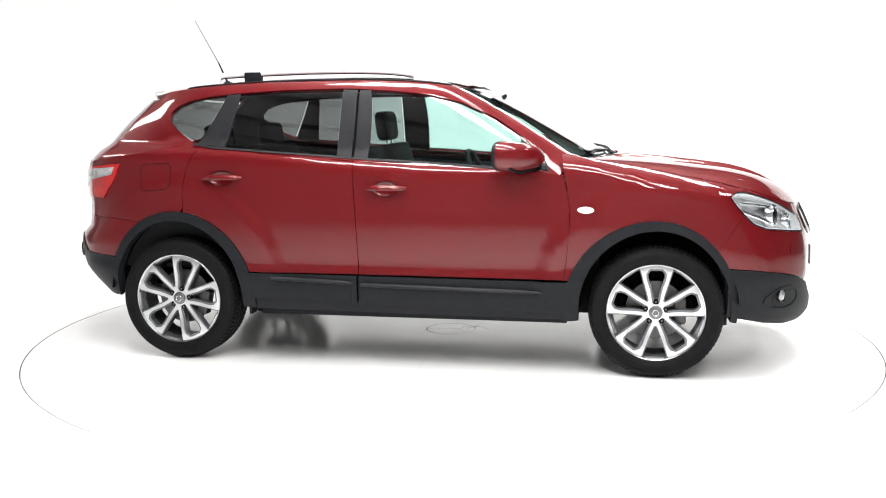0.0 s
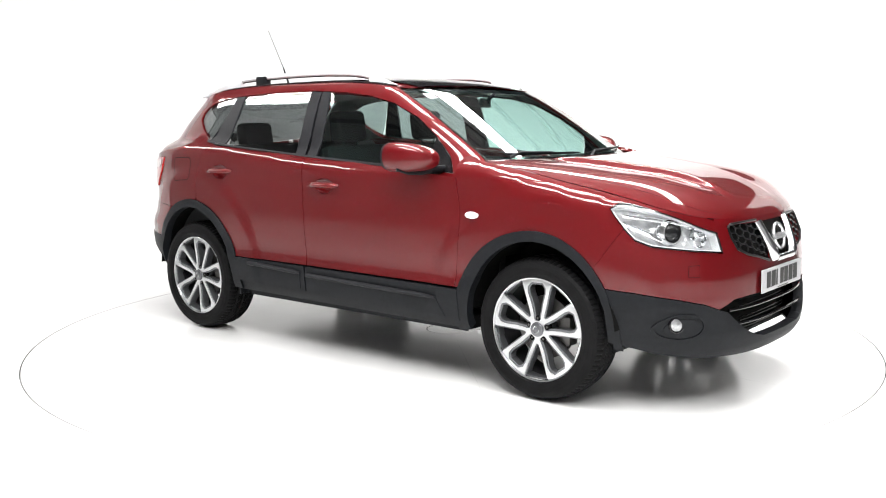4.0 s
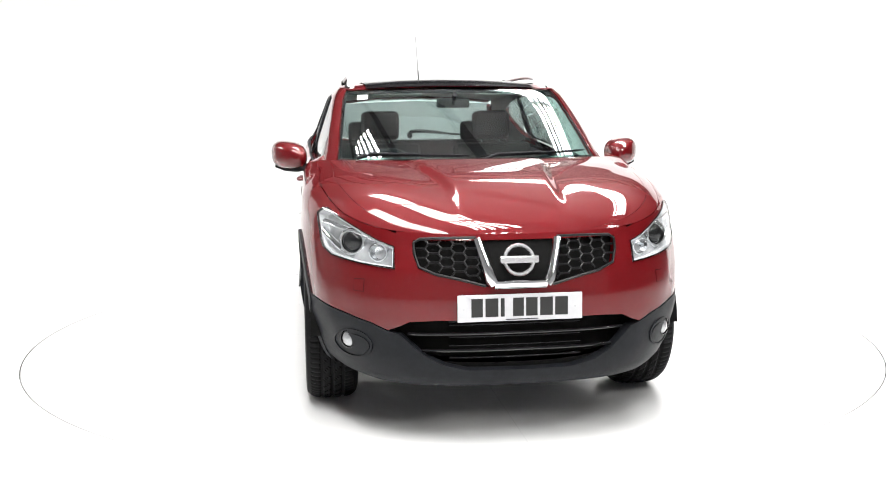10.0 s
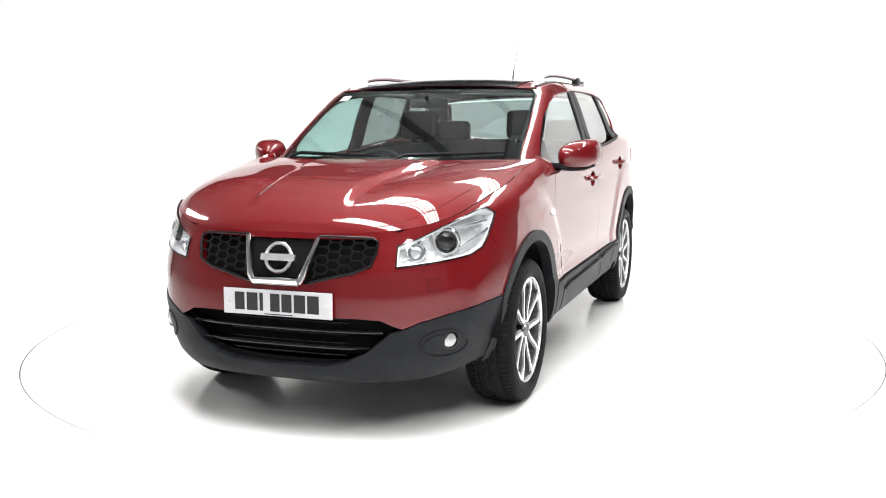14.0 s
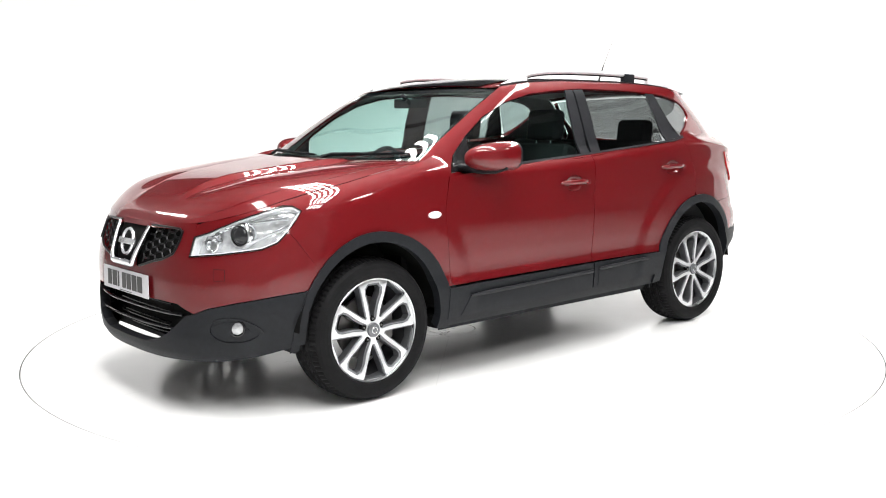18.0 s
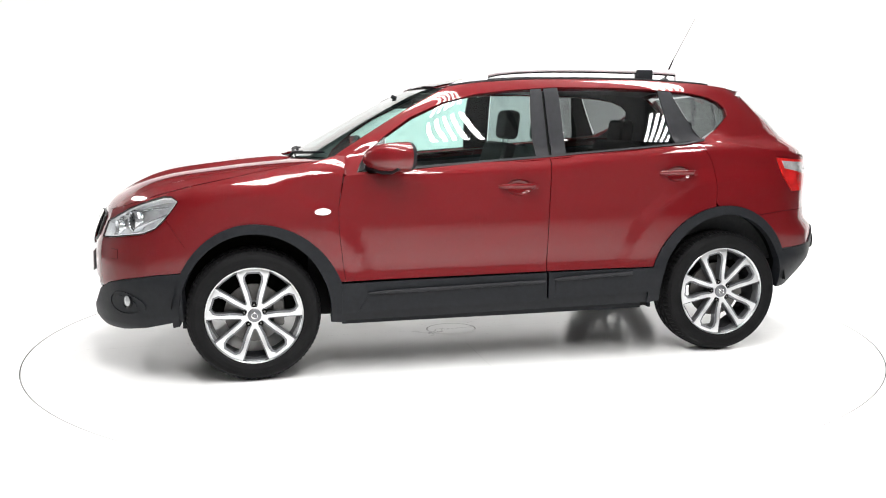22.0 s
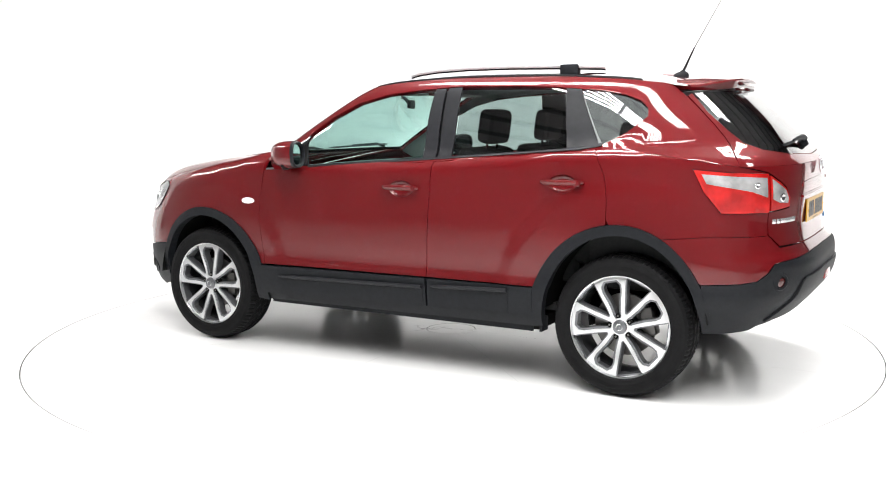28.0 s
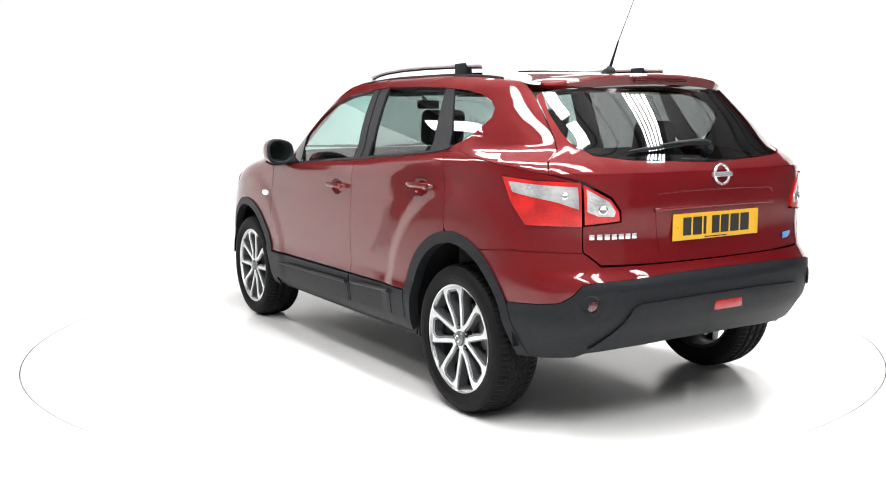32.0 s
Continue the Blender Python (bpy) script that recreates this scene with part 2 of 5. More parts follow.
def outline(W, *pts):
    """Points on a wall: ('x', x, z) by its length, ('f', y, z) by its width on the nose, ('r', y, z) on the tail."""
    res = []
    for k, a, z in pts:
        if k == "s":
            res.append((a, z))
            continue
        if k != "x" and abs(a) < 1e-4:
            res.append((W.s_f if k == "f" else W.s_r, z))
            continue
        q = abs(a) if k != "x" else a
        s = W.s_of_x(a, z) if k == "x" else W.s_of_y(q, z, k == "f")
        if k != "x" and a < 0:
            s = 2 * (W.s_f if k == "f" else W.s_r) - s
        res.append((s, z))
    return res


def both(half):
    """A half outline from its outer end to the middle line, made whole by its mirror."""
    def other(p):
        return (p[0], -p[1], p[2])
    return half + [other(p) for p in half[::-1] if abs(p[1]) > 1e-6]


def mirrored(W, lower, upper, nose=True):
    """Outline across the middle line from two runs, each from its outer end to the middle."""
    c = W.s_f if nose else W.s_r
    lo, up = outline(W, *lower), outline(W, *upper)
    def over(run):
        return run + [(2 * c - s, z) for s, z in run[::-1] if abs(s - c) > 1e-6]
    return over(lo) + over(up)[::-1]


def arch(cx, front, top, back, a0, a1, n=24):
    """Points of a wheel arch, from angle a0 to a1 in degrees (0 ahead, 90 up)."""
    pts = []
    for a in np.linspace(radians(a0), radians(a1), n):
        c, s = math.cos(a), math.sin(a)
        rx = front if c > 0 else back
        rz = top if s > 0 else max(front, back)
        pts.append(("x", cx + rx * c, HUB_Z + rz * s))
    return pts


# ---- body surfaces of the car: x ahead, y to the left, z up, ground at 0 ----
def spline(points):
    """A smooth curve through a few (x, y) points that does not overshoot."""
    xs = np.array([p[0] for p in points], float)
    ys = np.array([p[1] for p in points], float)
    d = np.diff(ys) / np.diff(xs)
    m = np.concatenate([[d[0]], np.where(d[:-1] * d[1:] > 0, 2 * d[:-1] * d[1:] / (d[:-1] + d[1:] + 1e-12), 0), [d[-1]]])

    def f(x):
        x = np.clip(np.asarray(x, float), xs[0], xs[-1])
        i = np.clip(np.searchsorted(xs, x) - 1, 0, len(xs) - 2)
        h = xs[i + 1] - xs[i]
        t = (x - xs[i]) / h
        return (ys[i] * (1 + 2 * t) * (1 - t) ** 2 + m[i] * h * t * (1 - t) ** 2
                + ys[i + 1] * t * t * (3 - 2 * t) + m[i + 1] * h * t * t * (t - 1))
    return f


def smooth(x, a, b):
    t = np.clip((np.asarray(x, float) - a) / (b - a), 0, 1)
    return t * t * (3 - 2 * t)


FRONT_AXLE, REAR_AXLE, HUB_Z = 1.315, -1.315, 0.345
belt_shift = spline([(-2.1, .085), (-1.17, .07), (-.27, .0), (.1, -.02), (.6, -.025), (.85, .0), (1.2, -.055), (1.45, -.095), (1.75, -.155), (2.1, -.25)])
section = spline([(.2, .78), (.25, .81), (.30, .85), (.36, .872), (.5, .882), (.56, .874), (.66, .879), (.78, .882), (.88, .880), (.95, .875),
                  (1.02, .874), (1.07, .869), (1.10, .858), (1.125, .832), (1.145, .79), (1.165, .735), (1.19, .66), (1.3, .55)])


class Wall:
    """Upright skin of the car: at each height a rounded outline, from the middle of the nose round the side to the middle of the tail."""

    def __init__(self, xc_f, xc_r, xf, xr, half, nf, mf, nr, mr, zref):
        self.xc_f, self.xc_r, self.xf, self.xr, self.half = xc_f, xc_r, xf, xr, half
        self.nf, self.mf, self.nr, self.mr = nf, mf, nr, mr
        self.table_f, long_f = self.run(xf(zref) - xc_f, half(xc_f, zref), nf(zref), mf(zref))
        self.table_r, long_r = self.run(xc_r - xr(zref), half(xc_r, zref), nr(zref), mr(zref))
        self.s_f, self.s_r = xc_f + long_f, xc_r - long_r

    @staticmethod
    def run(a, b, n, m):
        u = np.linspace(0, 1, 3001)
        t = np.unique(np.concatenate([np.arcsin(u ** (n / 2)), np.arccos(u ** (m / 2))]))
        x, y = a * np.sin(t) ** (2 / n), b * np.clip(np.cos(t), 0, 1) ** (2 / m)
        long = np.concatenate([[0], np.cumsum(np.hypot(np.diff(x), np.diff(y)))])
        return (long, t), float(long[-1])

    def at(self, s, z):
        s, z = np.broadcast_arrays(np.asarray(s, float), np.asarray(z, float))
        # past the middle line the outline goes on along the other side
        flip = np.where((s > self.s_f) | (s < self.s_r), -1, 1)
        s = np.where(s > self.s_f, 2 * self.s_f - s, np.where(s < self.s_r, 2 * self.s_r - s, s))
        tf = np.interp(s - self.xc_f, *self.table_f)
        tr = np.interp(self.xc_r - s, *self.table_r)
        sf, sr = np.clip(np.sin(tf), 0, 1), np.clip(np.sin(tr), 0, 1)
        cf, cr = np.clip(np.cos(tf), 0, 1), np.clip(np.cos(tr), 0, 1)
        x = np.where(s > self.xc_f, self.xc_f + (self.xf(z) - self.xc_f) * sf ** (2 / self.nf(z)),
                     np.where(s < self.xc_r, self.xc_r + (self.xr(z) - self.xc_r) * sr ** (2 / self.nr(z)), s))
        k = cf ** (2 / self.mf(z)) * cr ** (2 / self.mr(z))
        return np.stack([x, self.half(x, z) * k * flip, z], -1)

    def s_of_x(self, x, z):
        if x > self.xc_f:
            q = min(1, (x - self.xc_f) / (float(self.xf(z)) - self.xc_f)) ** (float(self.nf(z)) / 2)
            return self.xc_f + float(np.interp(math.asin(q), self.table_f[1], self.table_f[0]))
        if x < self.xc_r:
            q = min(1, (x - self.xc_r) / (float(self.xr(z)) - self.xc_r)) ** (float(self.nr(z)) / 2)
            return self.xc_r - float(np.interp(math.asin(q), self.table_r[1], self.table_r[0]))
        return x

    def s_of_y(self, y, z, front=True):
        lo, hi = (self.xc_f, self.s_f) if front else (self.xc_r, self.s_r)
        for _ in range(40):
            mid = (lo + hi) / 2
            if self.at(mid, z)[1] > y:
                lo = mid
            else:
                hi = mid
        return (lo + hi) / 2


def const(v):
    return lambda z: np.full_like(np.asarray(z, float), v)


def half_low(x, z):
    w = section(z - belt_shift(x) * smooth(z, .72, 1.0))
    # a soft crease rings each wheel arch
    for cx, top, flare in ((FRONT_AXLE, .48, .011), (REAR_AXLE, .50, .012)):
        r = np.hypot(x - cx, (z - HUB_Z) * .95)
        w = w + flare * smooth(r, top + .19, top + .10) * smooth(z, .2, .6)
    w = w - .035 * smooth(x, 1.5, 1.8) * smooth(z, .58, .32) - .012 * smooth(-x, 1.55, 1.85) * smooth(z, .55, .36)
    return w


LOW = Wall(.9, -.9,
           spline([(.2, 2.08), (.25, 2.14), (.30, 2.17), (.36, 2.172), (.42, 2.164), (.5, 2.156), (.6, 2.155), (.7, 2.145), (.78, 2.12), (.87, 2.085), (.95, 2.06), (1.05, 2.02), (1.2, 1.95)]),
           spline([(.2, -1.84), (.3, -1.90), (.38, -1.975), (.45, -2.04), (.52, -2.09), (.6, -2.105), (.66, -2.105), (.70, -2.085), (.74, -2.05), (.84, -2.035), (1.0, -2.045), (1.1, -2.045), (1.2, -2.0)]),
           half_low,
           spline([(.2, 3.6), (.6, 4.1), (.8, 3.9), (1.1, 3.7)]), spline([(.2, 2.8), (.6, 3.1), (.8, 2.95), (1.1, 2.8)]),
           spline([(.2, 5.), (.6, 5.2), (.9, 5.), (1.2, 4.6)]), spline([(.2, 3.4), (.6, 3.6), (.9, 3.6), (1.2, 3.4)]),
           .6)



def waist(x):
    """The cabin is widest at its middle and draws in towards both screens."""
    return .026 * smooth(x, .45, -.35) * smooth(-x, 1.9, 1.2) - .025 * smooth(np.abs(x + .3), .5, 1.5)


green_half = spline([(1.0, .845), (1.1, .802), (1.14, .785), (1.3, .742), (1.42, .702), (1.49, .672), (1.53, .635), (1.555, .59), (1.58, .5)])


def half_up(x, z):
    belt = 1.125 + belt_shift(np.clip(x, -2.1, .1)) - .05 * smooth(-x, 1.2, 1.6)
    glass = green_half(z - .07 * smooth(-x, -.1, 1.2) * smooth(z, 1.45, 1.15)) + waist(x)
    k = smooth(z - belt, -.01, .055) * smooth(-x, -.3, .2) + smooth(x, -.2, .3)
    return half_low(x, np.minimum(z, belt)) * (1 - k) + glass * k


UP = Wall(-.3, -.9,
          spline([(1.0, 1.265), (1.12, 1.065), (1.3, .745), (1.45, .458), (1.52, .30), (1.56, .15), (1.6, 0)]),
          spline([(1.0, -2.05), (1.1, -2.045), (1.14, -2.02), (1.19, -1.975), (1.3, -1.875), (1.4, -1.765), (1.47, -1.68), (1.53, -1.62), (1.6, -1.5)]),
          half_up, const(13), const(2.6), spline([(1.08, 4.7), (1.26, 4.2), (1.5, 4.0)]), const(3.3), 1.2)



def half_pane(x, z):
    """Side glass: one even barrel curve, set in from the body."""
    q = z - .07 * smooth(-x, -.1, 1.2) * (1.47 - z) / .33 - 1.14
    return .785 - .25 * q - .2 * q * q + waist(x)


PANE = Wall(-.3, -.9, UP.xf, UP.xr, half_pane, UP.nf, UP.mf, UP.nr, UP.mr, 1.2)



def screen_edge(z, gap):
    """Half width of the windscreen at a height, short of the pillar by a gap."""
    x = float(np.interp(z, [1.125, 1.175, 1.255, 1.375, 1.462, 1.512], [.905, .83, .70, .50, .34, .24]))
    return ("f", float(UP.at(UP.s_of_x(x, z), z)[1]) - gap, z)


fender_top = spline([(.80, 1.17), (.99, 1.125), (1.2, 1.09), (1.43, 1.045), (1.6, 1.01), (1.75, .97), (1.9, .922), (2.0, .889), (2.085, .868)])
hood_mid = spline([(.8, 1.15), (1.1, 1.13), (1.3, 1.114), (1.5, 1.091), (1.68, 1.067), (1.82, 1.034), (1.93, .993), (2.0, .955), (2.05, .915), (2.085, .868)])
roof_edge = spline([(-1.8, 1.455), (-1.5, 1.495), (-1.15, 1.53), (-.8, 1.548), (-.34, 1.552), (0, 1.538), (.24, 1.512), (.32, 1.50)])
roof_mid = spline([(-1.85, 1.50), (-1.5, 1.535), (-1.15, 1.565), (-.8, 1.58), (-.34, 1.585), (0, 1.572), (.2, 1.545), (.32, 1.515)])


def hood_half(x):
    z = fender_top(x)
    q = np.clip((x - LOW.xc_f) / (LOW.xf(z) - LOW.xc_f), 0, 1)
    return LOW.half(x, z) * (1 - q ** LOW.nf(z)).clip(0, 1) ** (1 / LOW.mf(z))


def roof_half(x):
    z = roof_edge(x)
    qf = np.clip((x - UP.xc_f) / (UP.xf(z) - UP.xc_f), 0, 1)
    qr = np.clip((x - UP.xc_r) / (UP.xr(z) - UP.xc_r), 0, 1)
    return UP.half(x, z) * (1 - qf ** UP.nf(z)).clip(0, 1) ** (1 / UP.mf(z)) * (1 - qr ** UP.nr(z)).clip(0, 1) ** (1 / UP.mr(z))


def hood_at(x, y):
    v = np.clip(np.abs(y) / np.maximum(hood_half(x), 1e-3), 0, 1)
    ridge = .235 + .10 * smooth(x, 1.9, 1.1)
    lift = .028 * smooth(x, 2.05, 1.75) * smooth(x, 1.02, 1.2)
    dome = smooth(np.abs(y), ridge + .02, ridge - .035) - .45 * smooth(np.abs(y), ridge + .20, ridge + .01)
    return fender_top(x) + (hood_mid(x) - fender_top(x)) * (1 - v ** (8 - 3.5 * smooth(x, 1.78, 2.02))) + lift * dome * (1 - v ** 4)


def roof_at(x, y):
    v = np.clip(np.abs(y) / np.maximum(roof_half(x), 1e-3), 0, 1)
    return roof_edge(x) + (roof_mid(x) - roof_edge(x)) * (1 - v ** 2.2)


# ---- studio ----
def white_reach(az):
    """How far the white floor paint reaches from the middle of the turntable, by direction in degrees."""
    d = (az - 270 + 180) % 360 - 180
    return 4.55 + 2.1 * math.exp(-(d / 38) ** 2)


def studio():
    # floor with a round well for the turntable: white paint round it, bare grey concrete further out
    n = 160
    angles = np.linspace(0, 2 * math.pi, n, endpoint=False)
    rings = [lambda a: TABLE_R + .001, lambda a: 3.2, lambda a: white_reach(math.degrees(a)), lambda a: 7.6, lambda a: 9.3]
    # flat dark strip across the turntable's edge gap, coloured as the shade in it
    verts = [((TABLE_R - .0036) * math.cos(a), TABLE_Y + (TABLE_R - .0036) * math.sin(a), -.0004) for a in angles]
    for r in rings:
        verts += [(r(a) * math.cos(a), TABLE_Y + r(a) * math.sin(a), 0) for a in angles]
    faces, ids = [], []
    for i in range(len(rings)):
        for k in range(n):
            q = (k + 1) % n
            faces.append((i * n + k, (i + 1) * n + k, (i + 1) * n + q, i * n + q))
            ids.append((2, 0, 0, 1, 1)[i])
    me = mesh_from("floor", verts, faces, [FLOOR_WHITE, CONCRETE, RING_GREY], smooth_on=False, mat_ids=ids)
    tagged(new("floor", me), "white painted studio floor round the turntable", "floor", kind="structure")
    # white backdrop: a curved screen that sweeps up out of the floor behind the turntable
    prof = [(3.45, -.003)] + [(3.45 + 1.05 * math.sin(a), 1.0492 - 1.05 * math.cos(a)) for a in np.linspace(.03, math.pi / 2, 16)]
    prof += [(4.5, 1.9), (4.5, BACKDROP_TOP - .01), (4.51, BACKDROP_TOP), (4.56, BACKDROP_TOP), (4.57, BACKDROP_TOP - .01), (4.57, .004)]
    screen_of = [("backdrop_wall", prof, BACKDROP_AZ[0], BACKDROP_AZ[1], WALL_WHITE, "curved seamless white studio backdrop wall")]
    plain = [(9.2, 0), (9.2, 2.6), (9.2, 5.2)]
    for nm, a0, a1, mt, lb in (("wall_north", 20, 165, WALL_GREY, "plain dark wall of the hall behind the backdrop"), ("wall_west", 165, 228, WALL_SIDE, "plain light grey wall of the hall"), ("wall_south", 228, 312, WALL_MID, "plain grey hall wall facing the backdrop"), ("wall_east", 312, 380, WALL_GREY, "plain dark wall of the hall")):
        screen_of.append((nm, plain, a0, a1, mt, lb))
    for nm, line, a0, a1, mt, lb in screen_of:
        verts, faces, n, k = [], [], 96, len(line)
        for t in np.linspace(radians(a0), radians(a1), n):
            verts += [(r * math.cos(t), TABLE_Y + r * math.sin(t), h) for r, h in line]
        for i in range(n - 1):
            faces += [(i * k + j, i * k + j + 1, (i + 1) * k + j + 1, (i + 1) * k + j) for j in range(k - 1)]
        if k > 3:
            faces += [tuple(range(k)), tuple(range((n - 1) * k, n * k))[::-1]]
        me = mesh_from(nm, verts, faces, mt)
        me.set_sharp_from_angle(angle=radians(35))
        tagged(new(nm, me), lb, "wall", kind="structure")
    bm = bmesh.new()
    bmesh.ops.create_circle(bm, cap_ends=True, segments=64, radius=9.3)
    bmesh.ops.translate(bm, verts=bm.verts, vec=(0, TABLE_Y, 5.2))
    c = part("ceiling", bm, CEIL_GREY, None, smooth_on=False)
    tagged(c, "grey studio ceiling over the lamps", "ceiling", kind="structure")
    for k in range(-7, 8):
        half = math.sqrt(9.1 ** 2 - (k * 1.15) ** 2)
        bm = box_bm(-half, half, k * 1.15 - .05, k * 1.15 + .05, 5.06, 5.19)
        bm.transform(pose(0, TABLE_Y, 0, 0, 0, LAMP_SKEW))
        tagged(part("ceiling_beam", bm, WALL_GREY, None, smooth_on=False), "dark steel beam under the studio ceiling", "beam", "ceiling beams", kind="structure")
    # well below the turntable
    bm = bmesh.new()
    bmesh.ops.create_circle(bm, cap_ends=True, segments=96, radius=TABLE_R + .05)
    bmesh.ops.translate(bm, verts=bm.verts, vec=(0, TABLE_Y, -.05))
    tagged(part("turntable_well", bm, BLACK_MATT, None, smooth_on=False), "dark well under the turntable's edge", "well", kind="structure")


def turntable():
    root = tagged(new("turntable"), "round white turntable with hairline cracks, flush in the floor", "turntable")
    root.matrix_basis = pose(0, TABLE_Y, 0)
    n, inner = 8, .155
    for k in range(n):
        a0, a1 = 2 * math.pi * k / n, 2 * math.pi * (k + 1) / n
        verts, faces, cols = [], [], 25
        radii = [inner + .002, .6, 1.2, 1.8, TABLE_R - .007, TABLE_R - .004, TABLE_R - .004]
        hs = [0, 0, 0, 0, 0, -.004, -.045]
        for r, h in zip(radii, hs):
            e = .0002 / r
            verts += [(r * math.cos(t), r * math.sin(t), h) for t in np.linspace(a0 + e, a1 - e, cols)]
        for i in range(len(radii) - 1):
            faces += [(i * cols + j, (i + 1) * cols + j, (i + 1) * cols + j + 1, i * cols + j + 1) for j in range(cols - 1)]
        me = mesh_from("deck_panel", verts, faces, TABLE_WHITE, smooth_on=False)
        me.materials.append(RING_GREY)
        for f in me.polygons:
            f.material_index = 1 if abs(f.normal.z) < .5 else 0
        child("deck_panel", me, root)
    part("centre_plate", lathe_bm([(.001, .0), (inner - .003, .0), (inner - .001, -.002), (inner - .001, -.03)], 48, "z"), TABLE_WHITE, root)
    return root


def lamp_bank(x, y, z, rz, tilt=0, length=1.8, count=5, pitch=.115):
    root = tagged(new("lamp_bank"), "bank of white fluorescent tubes in slim reflectors", "studio lamp", "studio lamps")
    root.matrix_basis = pose(x, y, z, tilt, 0, rz)
    w = count * pitch / 2
    for hx in (-length * .35, length * .35):
        part("cross_bar", box_bm(hx - .02, hx + .02, -w, w, .045, .065, .004), LAMP_SILVER, root)
        part("hanger", tube_bm([(hx, 0, .06), (hx, 0, 5.19 - z)], .008, 6), LAMP_SILVER, root)
    tube = cover = None
    for i in range(count):
        yy = (i - (count - 1) / 2) * pitch
        if tube is None:
            bm = bmesh.new()
            bm.faces.new([bm.verts.new(p) for p in ((-length / 2, -.026, 0), (-length / 2, .026, 0), (length / 2, .026, 0), (length / 2, -.026, 0))])
            tube = part("tube", bm, TUBE, root, "", pose(0, yy, 0), False).data
            cover = part("reflector", box_bm(-length / 2 - .02, length / 2 + .02, -.030, .030, .012, .044, .006), WALL_WHITE, root, "", pose(0, yy, 0)).data
        else:
            child("tube", tube, root, "", pose(0, yy, 0))
            child("reflector", cover, root, "", pose(0, yy, 0))
    return root


studio()
table = turntable()
# rows of lamps run askew over the turntable: how far each row lies aside, and where its banks hang along it
LAMP_ROWS = ((2.15, 1.8, (-2.1, -.2, 1.65, 5.05)), (-.65, 1.5, (-.45, 1.2, 2.85, 4.8)), (-2.2, 1.8, (1.5, 3.4, 5.3)), (-4.6, 1.8, (-4.8, -2.9)))
for off, long, spots in LAMP_ROWS:
    for along in spots:
        c, q = math.cos(radians(LAMP_SKEW)), math.sin(radians(LAMP_SKEW))
        lamp_bank(-q * off + c * along, c * off + q * along, LAMP_Z, LAMP_SKEW, 0, long)


# ---- the car ----
car = tagged(new("car"), "dark red five-door crossover car with black cladding on the turntable", "car")


